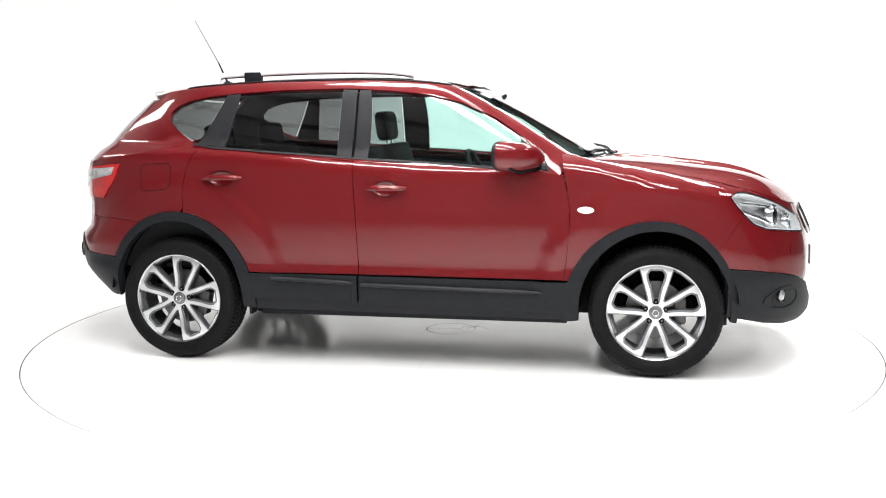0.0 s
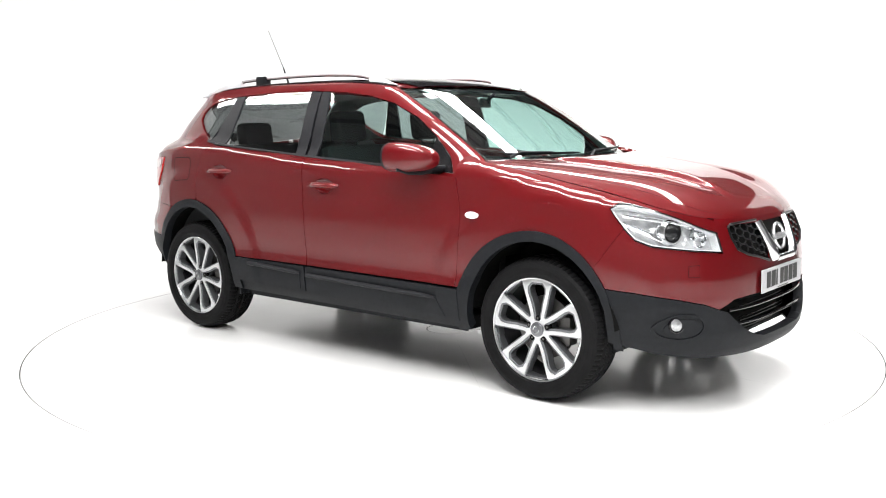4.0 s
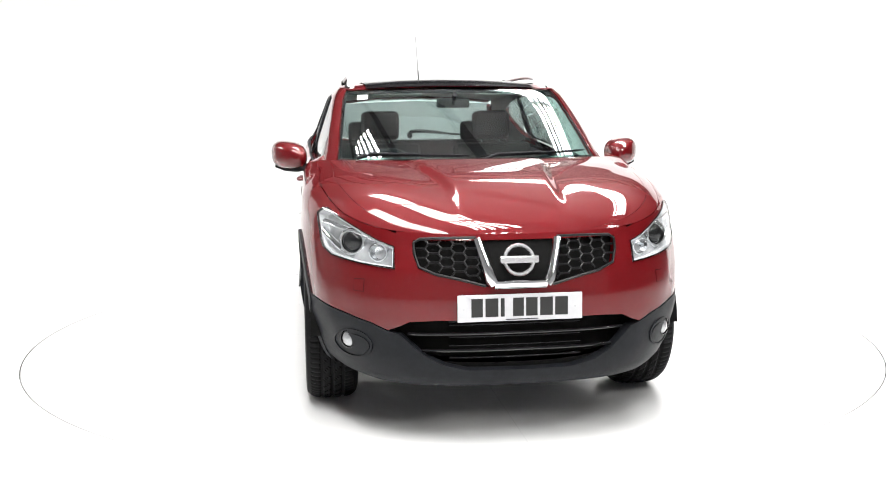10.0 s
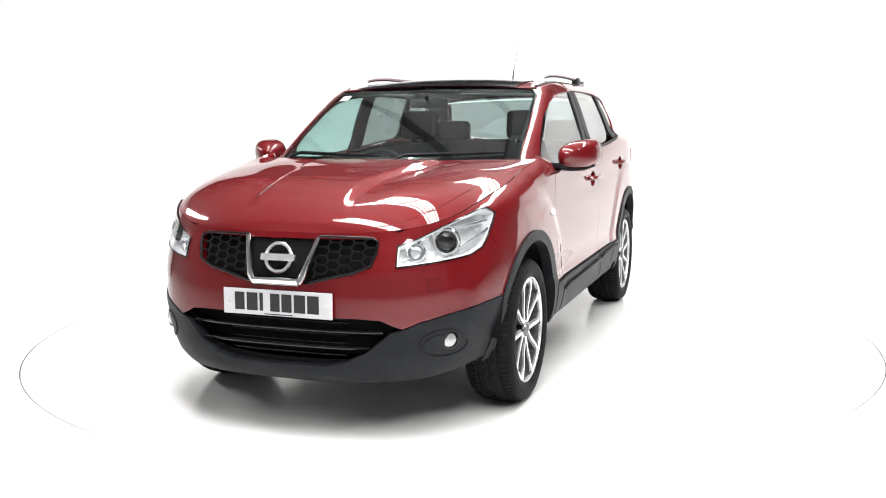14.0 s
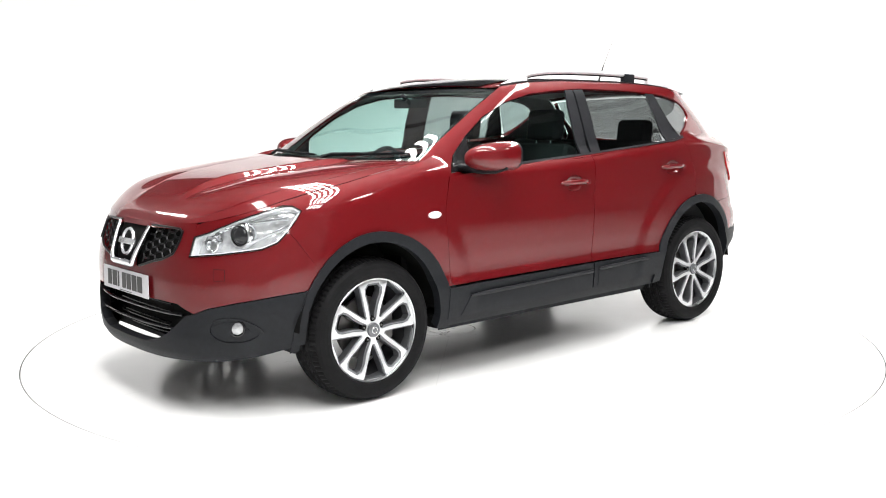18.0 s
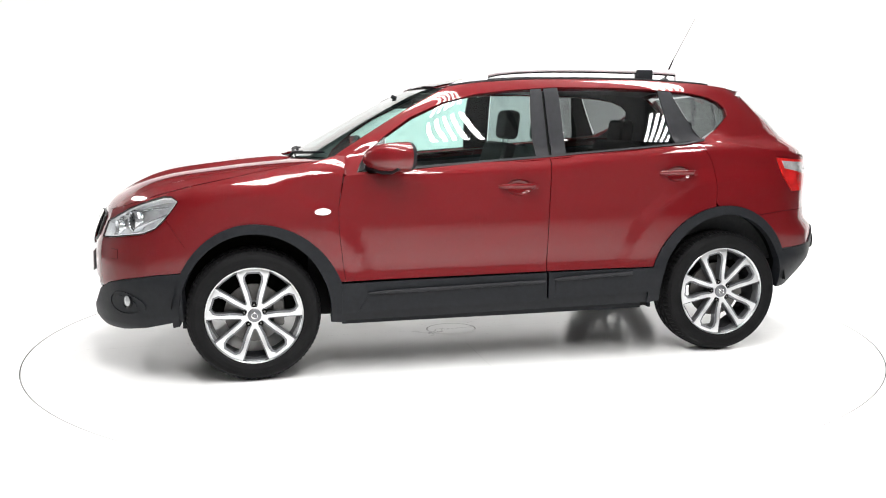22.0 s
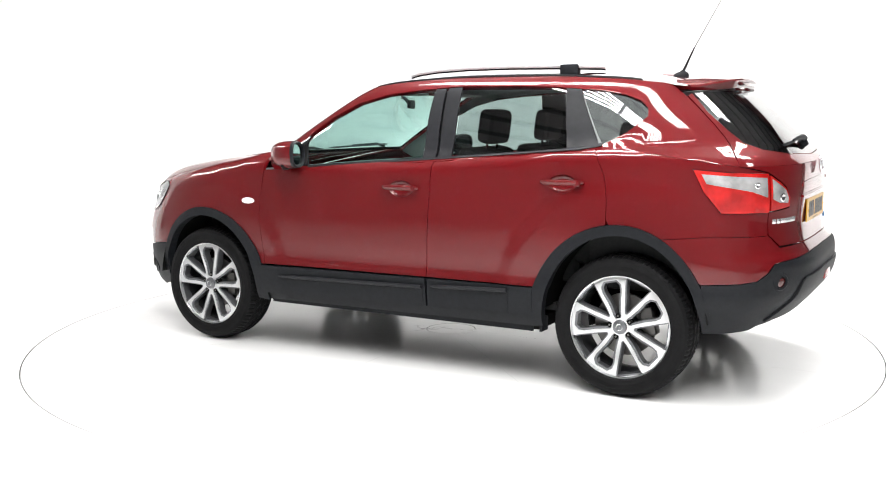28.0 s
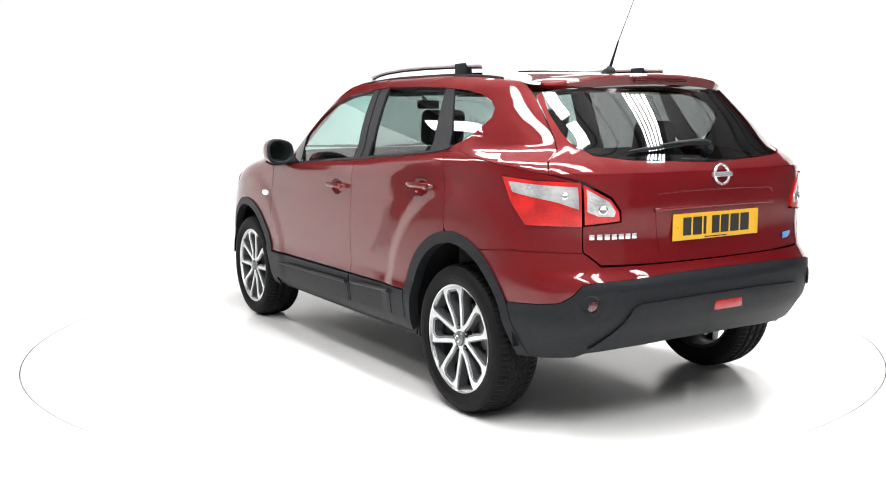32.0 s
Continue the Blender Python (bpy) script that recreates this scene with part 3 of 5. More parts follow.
def side_panels(sd):
    L = LOW
    ft = [("x", x, float(fender_top(x))) for x in np.linspace(1.70, .86, 14)]
    gap_f = [("x", .825, 1.15), ("x", .84, 1.08), ("x", .872, .9), ("x", .875, .78), ("x", .858, .6), ("x", .845, .505)]
    gap_b = [("x", -.285, 1.132), ("x", -.265, .8), ("x", -.252, .510)]
    gap_r = [("x", -1.165, 1.2), ("x", -1.20, 1.14), ("x", -1.235, 1.06), ("x", -1.252, .95), ("x", -1.25, .86)]
    outer_f = (FRONT_AXLE, .41, .475, .475)
    outer_r = (REAR_AXLE, .465, .495, .425)
    lamp_rear = [("x", 1.785, .80), ("x", 1.735, .85), ("x", 1.69, .905), ("x", 1.668, .937), ("x", 1.70, .960)]
    # front wing
    part_of_arch = arch(*outer_f, 160, 43, 22)
    patch("front_wing", L.at, outline(L, *gap_f, *part_of_arch, *lamp_rear[1:4], *ft), RED, car, sd, 0, .02, .035, .0)
    # front door
    belt = [("x", .60, 1.068), ("x", .35, 1.09), ("x", .1, 1.108)]
    d = patch("front_door", L.at, outline(L, ("x", .84, 1.055), *gap_f[2:], *gap_b[::-1], *belt[::-1]), RED, car, sd, holes=[cup_loop(-.205, .978)])
    handle(d, sd, -.205, .978)
    # rear door
    belt_r = [("x", -.6, 1.155), ("x", -.9, 1.178)]
    d = patch("rear_door", L.at, outline(L, *gap_b, *arch(*outer_r, 19.5, 82, 16), *gap_r[::-1], *belt_r[::-1]), RED, car, sd, holes=[cup_loop(-1.13, 1.03)])
    handle(d, sd, -1.13, 1.03)
    # rear quarter
    q = [("x", -1.3, 1.195), ("x", -1.5, 1.165), ("x", -1.7, 1.135), ("x", -1.83, 1.115)]
    lamp_in = [("r", .664, 1.085), ("x", -1.80, 1.09), ("x", -1.64, 1.105), ("x", -1.69, 1.0), ("x", -1.765, .905), ("r", .662, .905)]
    patch("quarter_panel", L.at, outline(L, *gap_r, *arch(*outer_r, 84, 118, 12), ("x", -1.70, .7985), ("x", -1.78, .7985), ("r", .662, .7985), *lamp_in[::-1], *q[::-1]), RED, car, sd, 0, .02, .035, .0008)
    # arch mouldings
    for nm, o, i, a0, a1 in (("front_arch_moulding", outer_f, (FRONT_AXLE, .375, .425, .395), -7, 187), ("rear_arch_moulding", outer_r, (REAR_AXLE, .395, .445, .38), -4, 179)):
        patch(nm, L.at, outline(L, *arch(*o, a0, a1, 40), *arch(*i, a1, a0, 40)), BLACK_PLASTIC, car, sd, .009, .05, .03, .0)
    # sill cladding
    patch("door_cladding", L.at, outline(L, ("x", .868, .497), ("x", .868, .334), ("x", -.255, .352), ("x", -.252, .505)), BLACK_PLASTIC, car, sd, .012, .03)
    patch("door_cladding", L.at, outline(L, ("x", -.262, .505), ("x", -.262, .355), ("x", -.875, .368), ("x", -.872, .46), ("x", -.878, .508)), BLACK_PLASTIC, car, sd, .012, .03)
    for x0, x1, z0 in ((.72, -.235, .40), (-.30, -.74, .425)):
        zl = .345 if x0 > 0 else .365
        patch("cladding_panel", L.at, outline(L, ("x", x0 + (.06 if x0 > 0 else .0), zl), ("x", x1, zl + .008), ("x", x1, z0 + .065), ("x", x0, z0 + .048)), BLACK_PLASTIC, car, sd, .0145, .003, .03, 0)
        ridge = [L.at(x, z0 + .042 + (.065 - .048) * (x0 - x) / (x0 - x1)) * (1, sd, 1) + np.array([0, .022 * sd, 0]) for x in np.linspace(x0 + .01, x1, 10)]
        part("cladding_rib", tube_bm([tuple(p) for p in ridge], [.005] + [.012] * 9, 10, flat=.8), PILLAR, car)
    patch("sill", L.at, outline(L, ("x", .90, .345), ("x", .90, .285), ("x", -.89, .30), ("x", -.89, .375)), BLACK_PLASTIC, car, sd, -.004, .06)
    # inner skin behind the gaps
    patch("inner_shell", L.at, outline(L, ("x", .80, 1.04), ("x", .80, .33), ("x", -.84, .35), ("x", -.84, .6), ("x", -1.15, .86), ("x", -1.3, .88), ("x", -1.3, 1.15), ("x", -.6, 1.11), ("x", .1, 1.07)), BLACK_MATT, car, sd, -.025, .0, .06)
    patch("inner_shell", L.at, outline(L, ("x", -1.2, 1.15), ("x", -1.2, .92), ("x", -1.6, .84), ("x", -1.8, .86), ("x", -1.8, 1.08)), BLACK_MATT, car, sd, -.03, .0, .06)
    patch("inner_shell", L.at, outline(L, ("x", .80, 1.02), ("x", .95, .86), ("x", 1.6, .80), ("x", 1.75, .72), ("x", 1.70, .86), ("x", 1.62, .93), ("x", 1.4, .98)), BLACK_MATT, car, sd, -.03, .0, .06)
    # greenhouse
    U = UP
    edge_ws = [("x", .905, 1.125), ("x", .83, 1.175), ("x", .70, 1.255), ("x", .50, 1.375), ("x", .34, 1.462), ("x", .24, 1.512)]
    re = [("x", x, float(roof_edge(x))) for x in np.linspace(.15, -1.46, 16)]
    gate = [("x", -1.535, 1.44), ("x", -1.62, 1.36), ("x", -1.725, 1.25), ("x", -1.80, 1.16), ("x", -1.83, 1.115)]
    dlo_top = [("x", .765, 1.065), ("x", .72, 1.15), ("x", .60, 1.255), ("x", .46, 1.35), ("x", .28, 1.428), ("x", .09, 1.472), ("x", -.1, 1.492), ("x", -.38, 1.507), ("x", -.7, 1.503), ("x", -.98, 1.487), ("x", -1.15, 1.472), ("x", -1.27, 1.45), ("x", -1.345, 1.42),
               ("x", -1.385, 1.385), ("x", -1.39, 1.345)]
    dlo_bot = [("x", -1.30, 1.268), ("x", -1.2, 1.213), ("x", -1.1, 1.196), ("x", -.7, 1.166), ("x", -.3, 1.137), ("x", .1, 1.112), ("x", .45, 1.086)]
    low_q = [("x", -1.7, 1.135), ("x", -1.5, 1.165), ("x", -1.3, 1.195), ("x", -1.165, 1.192), ("x", -.6, 1.145), ("x", -.285, 1.12), ("x", .1, 1.095), ("x", .6, 1.05), ("x", .80, 1.04), ("x", .87, 1.08)]
    patch("side_frame", U.at, outline(U, *edge_ws, *re, *gate, *low_q), RED, car, sd, 0, .03, .035, .0, holes=[outline(U, *dlo_top, *dlo_bot)])
    patch("pillar_trim", U.at, outline(U, *edge_ws, *re, *gate, *low_q), LINING, car, sd, -.016, .0, .05, .004, holes=[outline(U, *dlo_top, *dlo_bot)])
    # pillars and glass
    patch("b_pillar_cover", U.at, outline(U, ("x", -.215, 1.499), ("x", -.28, 1.502), ("x", -.285, 1.137), ("x", -.205, 1.131)), PILLAR, car, sd, -.003, .01)
    patch("b_pillar_cover", U.at, outline(U, ("x", -.29, 1.502), ("x", -.375, 1.506), ("x", -.38, 1.144), ("x", -.295, 1.138)), PILLAR, car, sd, -.003, .01)
    patch("b_pillar_back", U.at, outline(U, ("x", -.22, 1.49), ("x", -.37, 1.495), ("x", -.375, 1.15), ("x", -.21, 1.135)), BLACK_MATT, car, sd, -.022, .0)
    patch("c_pillar_cover", U.at, outline(U, ("x", -.965, 1.487), ("x", -1.045, 1.482), ("x", -1.185, 1.212), ("x", -1.02, 1.192)), PILLAR, car, sd, -.002, .01)
    patch("mirror_base", U.at, outline(U, ("x", .76, 1.068), ("x", .715, 1.15), ("x", .60, 1.252), ("x", .565, 1.08)), BLACK_GLOSS, car, sd, .0, .01)
    patch("front_door_glass", PANE.at, outline(PANE, ("x", .60, 1.25), ("x", .46, 1.347), ("x", .28, 1.425), ("x", .09, 1.469), ("x", -.1, 1.49), ("x", -.215, 1.497), ("x", -.205, 1.131), ("x", .1, 1.112), ("x", .565, 1.08)), GLASS_CLEAR, car, sd, -.01, .0)
    patch("rear_door_glass", PANE.at, outline(PANE, ("x", -.375, 1.504), ("x", -.7, 1.5), ("x", -.965, 1.485), ("x", -1.02, 1.192), ("x", -.7, 1.168), ("x", -.38, 1.145)), GLASS_DARK, car, sd, -.01, .0)
    patch("quarter_glass", PANE.at, outline(PANE, *dlo_top[9:], ("x", -1.30, 1.27), ("x", -1.19, 1.213), ("x", -1.05, 1.475)), GLASS_DARK, car, sd, -.008, .0)
    # belt moulding
    patch("belt_moulding", U.at, outline(U, ("x", .57, 1.082), ("x", .1, 1.114), ("x", -.3, 1.139), ("x", -.7, 1.168), ("x", -1.1, 1.198), ("x", -1.2, 1.216), ("x", -1.2, 1.204), ("x", -1.1, 1.186), ("x", -.7, 1.156), ("x", -.3, 1.127), ("x", .1, 1.102), ("x", .57, 1.07)), PILLAR, car, sd, .006, .012, .03, 0)
    # tail lamp
    lamp = patch("tail_lamp", L.at, outline(L, *lamp_in), LENS_RED, car, sd, .008, .03, label="red and clear tail lamp lens")
    patch("clear_lens", L.at, outline(L, ("r", .674, 1.066), ("x", -1.80, 1.075), ("x", -1.675, 1.086), ("x", -1.70, 1.038), ("x", -1.80, 1.018), ("x", -1.88, 1.0), ("r", .674, .972)), TAIL_CLEAR, lamp, sd, .011, .004, label="clear section of the lamp")
    patch("gate_lamp", L.at, outline(L, ("r", .66, 1.078), ("r", .655, .91), ("r", .52, .925), ("r", .525, .965), ("r", .56, 1.015)), LENS_RED, lamp, sd, .008, .03)
    patch("clear_lens", L.at, outline(L, ("r", .650, 1.06), ("r", .650, .965), ("r", .61, .946), ("r", .545, .942), ("r", .540, .965), ("r", .565, 1.005)), TAIL_CLEAR, lamp, sd, .011, .004, label="clear section of the lamp")
    for s, z, r in ((L.s_of_y(.715, 1.03, False), 1.03, .013), (L.s_of_y(.592, .972, False), .972, .018)):
        p = L.at(s, z) * (1, sd, 1)
        o = L.at(s - .01, z) - L.at(s + .01, z)
        turn = pose(*p, 0, 0, sd * math.degrees(math.atan2(o[0], -o[1])))
        part("bulb_bowl", lathe_bm([(.001, -.012), (r * .5, -.0125), (r * .8, -.0145), (r, -.0135), (r * 1.1, -.0115)], 20, "x"), CHROME, lamp, "", turn)
    # headlamp
    top = [("x", x, float(fender_top(x)) - d) for x, d in ((1.74, .013), (1.80, .012), (1.86, .013), (1.92, .02))]
    hl = outline(L, *lamp_rear, *top, ("f", .56, .846), ("f", .50, .824), ("f", .505, .737), ("f", .64, .752), ("x", 1.85, .773))
    patch("bonnet_side_lip", L.at, outline(L, lamp_rear[3], lamp_rear[4], *top, ("f", .56, .846), ("f", .50, .824), ("f", .47, .868), *[("x", x, float(fender_top(x)) + .001) for x in (2.0, 1.95, 1.90, 1.83, 1.76, 1.70)]), RED, car, sd, .0, .02, .03, .0)
    lamp = patch("headlamp", L.at, hl, LENS, car, sd, .004, .02, label="clear headlamp lens")
    headlamp_inside(lamp, sd, hl)
    # repeater
    patch("side_repeater", L.at, outline(L, *[("x", .955 + .042 * math.cos(a), .872 + .017 * math.sin(a)) for a in np.linspace(0, 6.28, 18)[:-1]]), LAMP_SILVER, car, sd, .008, .01, .02, 0, label="white oval side repeater")


CUP_W, CUP_H = .070, .043


def cup_loop(x0, z0):
    """Outline of the recess behind a door handle."""
    return outline(LOW, *[("x", x0 + .108 + CUP_W * math.cos(a), z0 - .006 + CUP_H * math.sin(a)) for a in np.linspace(0, 2 * math.pi, 28, endpoint=False)])


def handle(door, sd, x0, z0):
    """Body-coloured pull handle over its cup; x0 is its rear end."""
    y = float(LOW.at(x0 + .1, z0)[1])
    xs = [x0 + .22 * k / 13 for k in range(14)]
    outs = [.000, .012, .020, .026, .030, .031, .031, .031, .031, .030, .028, .022, .013, .000]
    bm = tube_bm([(x, (y + o) * sd, z0 + .002 * math.sin(3.14 * k / 13)) for k, (x, o) in enumerate(zip(xs, outs))], [.009, .015] + [.0175] * 10 + [.015, .009], 14, flat=.7)
    part("door_handle", bm, RED, door)
    verts, faces, m = [], [], 28
    for f, deep in ((1.03, -.002), (.92, -.011), (.75, -.017), (.45, -.0205), (.02, -.0215)):
        for a in np.linspace(0, 2 * math.pi, m, endpoint=False):
            x, z = x0 + .108 + CUP_W * f * math.cos(a), z0 - .006 + CUP_H * f * math.sin(a)
            verts.append((x, (float(LOW.at(x, z)[1]) + deep) * sd, z))
    for i in range(4):
        faces += [(i * m + k, i * m + (k + 1) % m, (i + 1) * m + (k + 1) % m, (i + 1) * m + k)[::sd] for k in range(m)]
    child("handle_cup", mesh_from("handle_cup", verts, faces, RED), door, "hollow behind the handle")
    part("key_cover", box_bm(x0 + .006, x0 + .034, sd * (y + .028) - .004, sd * (y + .028) + .004, z0 - .014, z0 + .014, .003), RED, door)


def headlamp_inside(lamp, sd, loop):
    patch("reflector", LOW.at, loop, LAMP_CHROME, lamp, sd, -.045, .0, .03, label="silver reflector behind the lens")
    ring = [tuple(p) for p in inset(np.array(loop), .0035)]
    patch("seal", LOW.at, loop, BLACK_GLOSS, lamp, sd, .006, .006, .03, .0, holes=[ring])
    patch("bezel", LOW.at, ring, LAMP_SILVER, lamp, sd, -.003, .05, .03, .0, holes=[[tuple(p) for p in inset(np.array(ring), .007)]])

    def spot(y, z, back):
        p = LOW.at(LOW.s_of_y(y, z), z)
        return (p[0] - back, p[1] * sd, p[2])
    p = spot(.665, .832, .03)
    turn = pose(*p, 0, 0, sd * 24)
    part("projector", lathe_bm([(.001, .016), (.02, .014), (.036, .006), (.042, -.004)], 32, "x"), BLACK_GLOSS, lamp, "dark glass projector lens", turn)
    part("projector_ring", lathe_bm([(.043, -.006), (.047, .008), (.053, .008), (.062, -.004), (.064, -.03)], 32, "x"), CHROME, lamp, "", turn)
    p = spot(.565, .795, .03)
    part("indicator_bowl", lathe_bm([(.001, -.025), (.02, -.022), (.032, -.008), (.036, .004), (.040, .0), (.042, -.03)], 24, "x"), CHROME, lamp, "", pose(*p, 0, 0, sd * 20))
    part("bulb", lathe_bm([(.001, .012), (.008, .010), (.010, .0), (.010, -.02)], 12, "x"), LENS, lamp, "", pose(*p, 0, 0, sd * 20))
    for y0, z0, y1, z1 in ((.78, .905, .52, .845), (.79, .87, .71, .80), (.60, .85, .52, .825)):
        pts = []
        for k in np.linspace(0, 1, 8):
            y, z = y0 + (y1 - y0) * k, z0 + (z1 - z0) * k
            pts.append(spot(min(y, .785), z, .022))
        part("inner_fin", tube_bm(pts, .012, 8, flat=.5), CHROME, lamp)


for sd in (1, -1):
    side_panels(sd)


def nose():
    L = LOW
    black_top = [("x", 1.665, .578), ("x", 1.80, .566), ("x", 1.88, .553), ("f", .69, .535), ("f", .60, .510), ("f", .535, .482)]
    hl_bot = [("x", 1.735, .85), ("x", 1.785, .80), ("x", 1.85, .773), ("f", .64, .752), ("f", .505, .737), ("f", .50, .868)]
    grille_edge = [("f", .425, .862), ("f", .42, .80), ("f", .405, .742), ("f", .34, .715), ("f", .26, .698), ("f", .13, .665), ("f", 0, .658)]
    intake_top = [("f", .49, .500), ("f", .45, .520), ("f", .35, .526), ("f", 0, .526)]
    patch("front_bumper", L.at, mirrored(L, black_top + intake_top, arch(FRONT_AXLE, .395, .46, .46, 31, 43, 5) + hl_bot + grille_edge), RED, car, 1, 0, .03)
    lip = [("x", 1.665, .325), ("x", 1.86, .275), ("f", .56, .252), ("f", .27, .252), ("f", 0, .252)]
    intake_low = [("f", .49, .470), ("f", .44, .425), ("f", .39, .385), ("f", .31, .345), ("f", .22, .325), ("f", 0, .322)]
    patch("lower_bumper", L.at, mirrored(L, lip, black_top + intake_low), BLACK_PLASTIC, car, 1, .004, .05, .03)
    patch("bumper_core", L.at, outline(L, ("x", 1.75, .50), ("f", .66, .47), ("f", .52, .45), ("f", .52, .56), ("f", .66, .60), ("x", 1.75, .62)), BLACK_MATT, car, 1, -.035, .0)
    patch("bumper_core", L.at, outline(L, ("x", 1.75, .50), ("f", .66, .47), ("f", .52, .45), ("f", .52, .56), ("f", .66, .60), ("x", 1.75, .62)), BLACK_MATT, car, -1, -.035, .0)
    patch("intake_back", L.at, mirrored(L, [("f", .52, .258), ("f", 0, .258)], [("f", .52, .535), ("f", 0, .535)]), BLACK_MATT, car, 1, -.13, .0)
    for z, w in ((.468, .455), (.40, .40)):
        pts = [tuple(L.at(s, z) + np.array([-.02, 0, 0])) for s in np.linspace(L.s_of_y(w, z), 2 * L.s_f - L.s_of_y(w, z), 25)]
        part("intake_slat", tube_bm(pts, .0065, 8), BLACK_GLOSS, car)
    # grille
    patch("grille_back", L.at, mirrored(L, grille_edge[1:], [("f", .42, .80), ("f", .425, .856), ("f", .2, .856), ("f", 0, .856)]), BLACK_MATT, car, 1, -.03, .0)
    patch("grille_duct", L.at, mirrored(L, [("f", .50, .63), ("f", 0, .63)], [("f", .50, .90), ("f", 0, .90)]), BLACK_MATT, car, 1, -.045, .0)


def hood():
    def at(u, v):
        u, v = np.broadcast_arrays(u, v)
        x_end = .95 + .155 * (1 - np.clip(np.abs(v), 0, 1) ** 2)
        x = x_end + (2.0845 - x_end) * np.sin(np.clip(u, 0, 1) * np.pi / 2)
        y = v * (hood_half(x) - .004)
        return np.stack([x, y, hood_at(x, y)], -1)
    nu, nv = 60, 81
    u, v = np.meshgrid(np.linspace(0, 1, nu), np.linspace(-.918, .918, nv), indexing="ij")
    grid_part("bonnet", at, u, v, RED, car)
    for v0, v1 in ((.9205, 1.0), (-1.0, -.9205)):
        u, v = np.meshgrid(np.linspace(0, 1, nu), np.linspace(v0, v1, 7), indexing="ij")
        grid_part("wing_top", at, u, v, RED, car)
    patch("bonnet_lip", LOW.at, mirrored(LOW, [("f", .495, .852), ("f", .2, .848), ("f", 0, .848)], [("f", .49, .884), ("f", .40, .880), ("f", .25, .872), ("f", 0, .872)]), RED, car, 1, .001, .02, .03, 0)


def grid_part(name, at, u, v, material, parent, label=""):
    e = 1e-3
    P = at(u, v)
    N = np.cross(at(np.clip(u + e, 0, 1), v) - at(np.clip(u - e, 0, 1), v), at(u, np.clip(v + e, -1, 1)) - at(u, np.clip(v - e, -1, 1)))
    N /= np.maximum(np.linalg.norm(N, axis=-1, keepdims=True), 1e-12)
    N *= np.where(N[..., 2:] < 0, -1, 1)
    nu, nv = u.shape
    idx = np.arange(nu * nv).reshape(nu, nv)
    f = np.stack([idx[:-1, :-1], idx[1:, :-1], idx[1:, 1:], idx[:-1, 1:]], -1).reshape(-1, 4)
    P, N = P.reshape(-1, 3), N.reshape(-1, 3)
    a, b, c, d = P[f[:, 0]], P[f[:, 1]], P[f[:, 2]], P[f[:, 3]]
    turn = np.cross(c - a, d - b)[:, 2] < 0
    f[turn] = f[turn][:, ::-1]
    return child(name, mesh_from(name, P, f, material, N), parent, label)


def roof():
    def at(u, v):
        x = .285 - (1.80 * u)
        y = v * roof_half(x)
        return np.stack([x + 0 * y, y, roof_at(x, y)], -1)
    u, v = np.meshgrid(np.linspace(0, 1, 50), np.linspace(-1, 1, 41), indexing="ij")
    grid_part("roof", at, u, v, RED, car)

    def pane(u, v):
        x = .285 - 1.25 * u
        y = v * np.minimum(.50, roof_half(x) - .06)
        return np.stack([x + 0 * y, y, roof_at(x, y) + .006], -1)
    grid_part("roof_glass", pane, u, v, BLACK_GLOSS, car, "dark panoramic glass roof panel")


def screen():
    U = UP
    edge = [screen_edge(z, .004) for z in (1.128, 1.22, 1.33, 1.44, 1.505)]
    lower, upper = [edge[0], ("f", .4, 1.128), ("f", 0, 1.128)], edge + [("f", .3, 1.512), ("f", 0, 1.514)]
    patch("windscreen", U.at, mirrored(U, lower, upper), GLASS_CLEAR, car, 1, -.004, .0, .04)


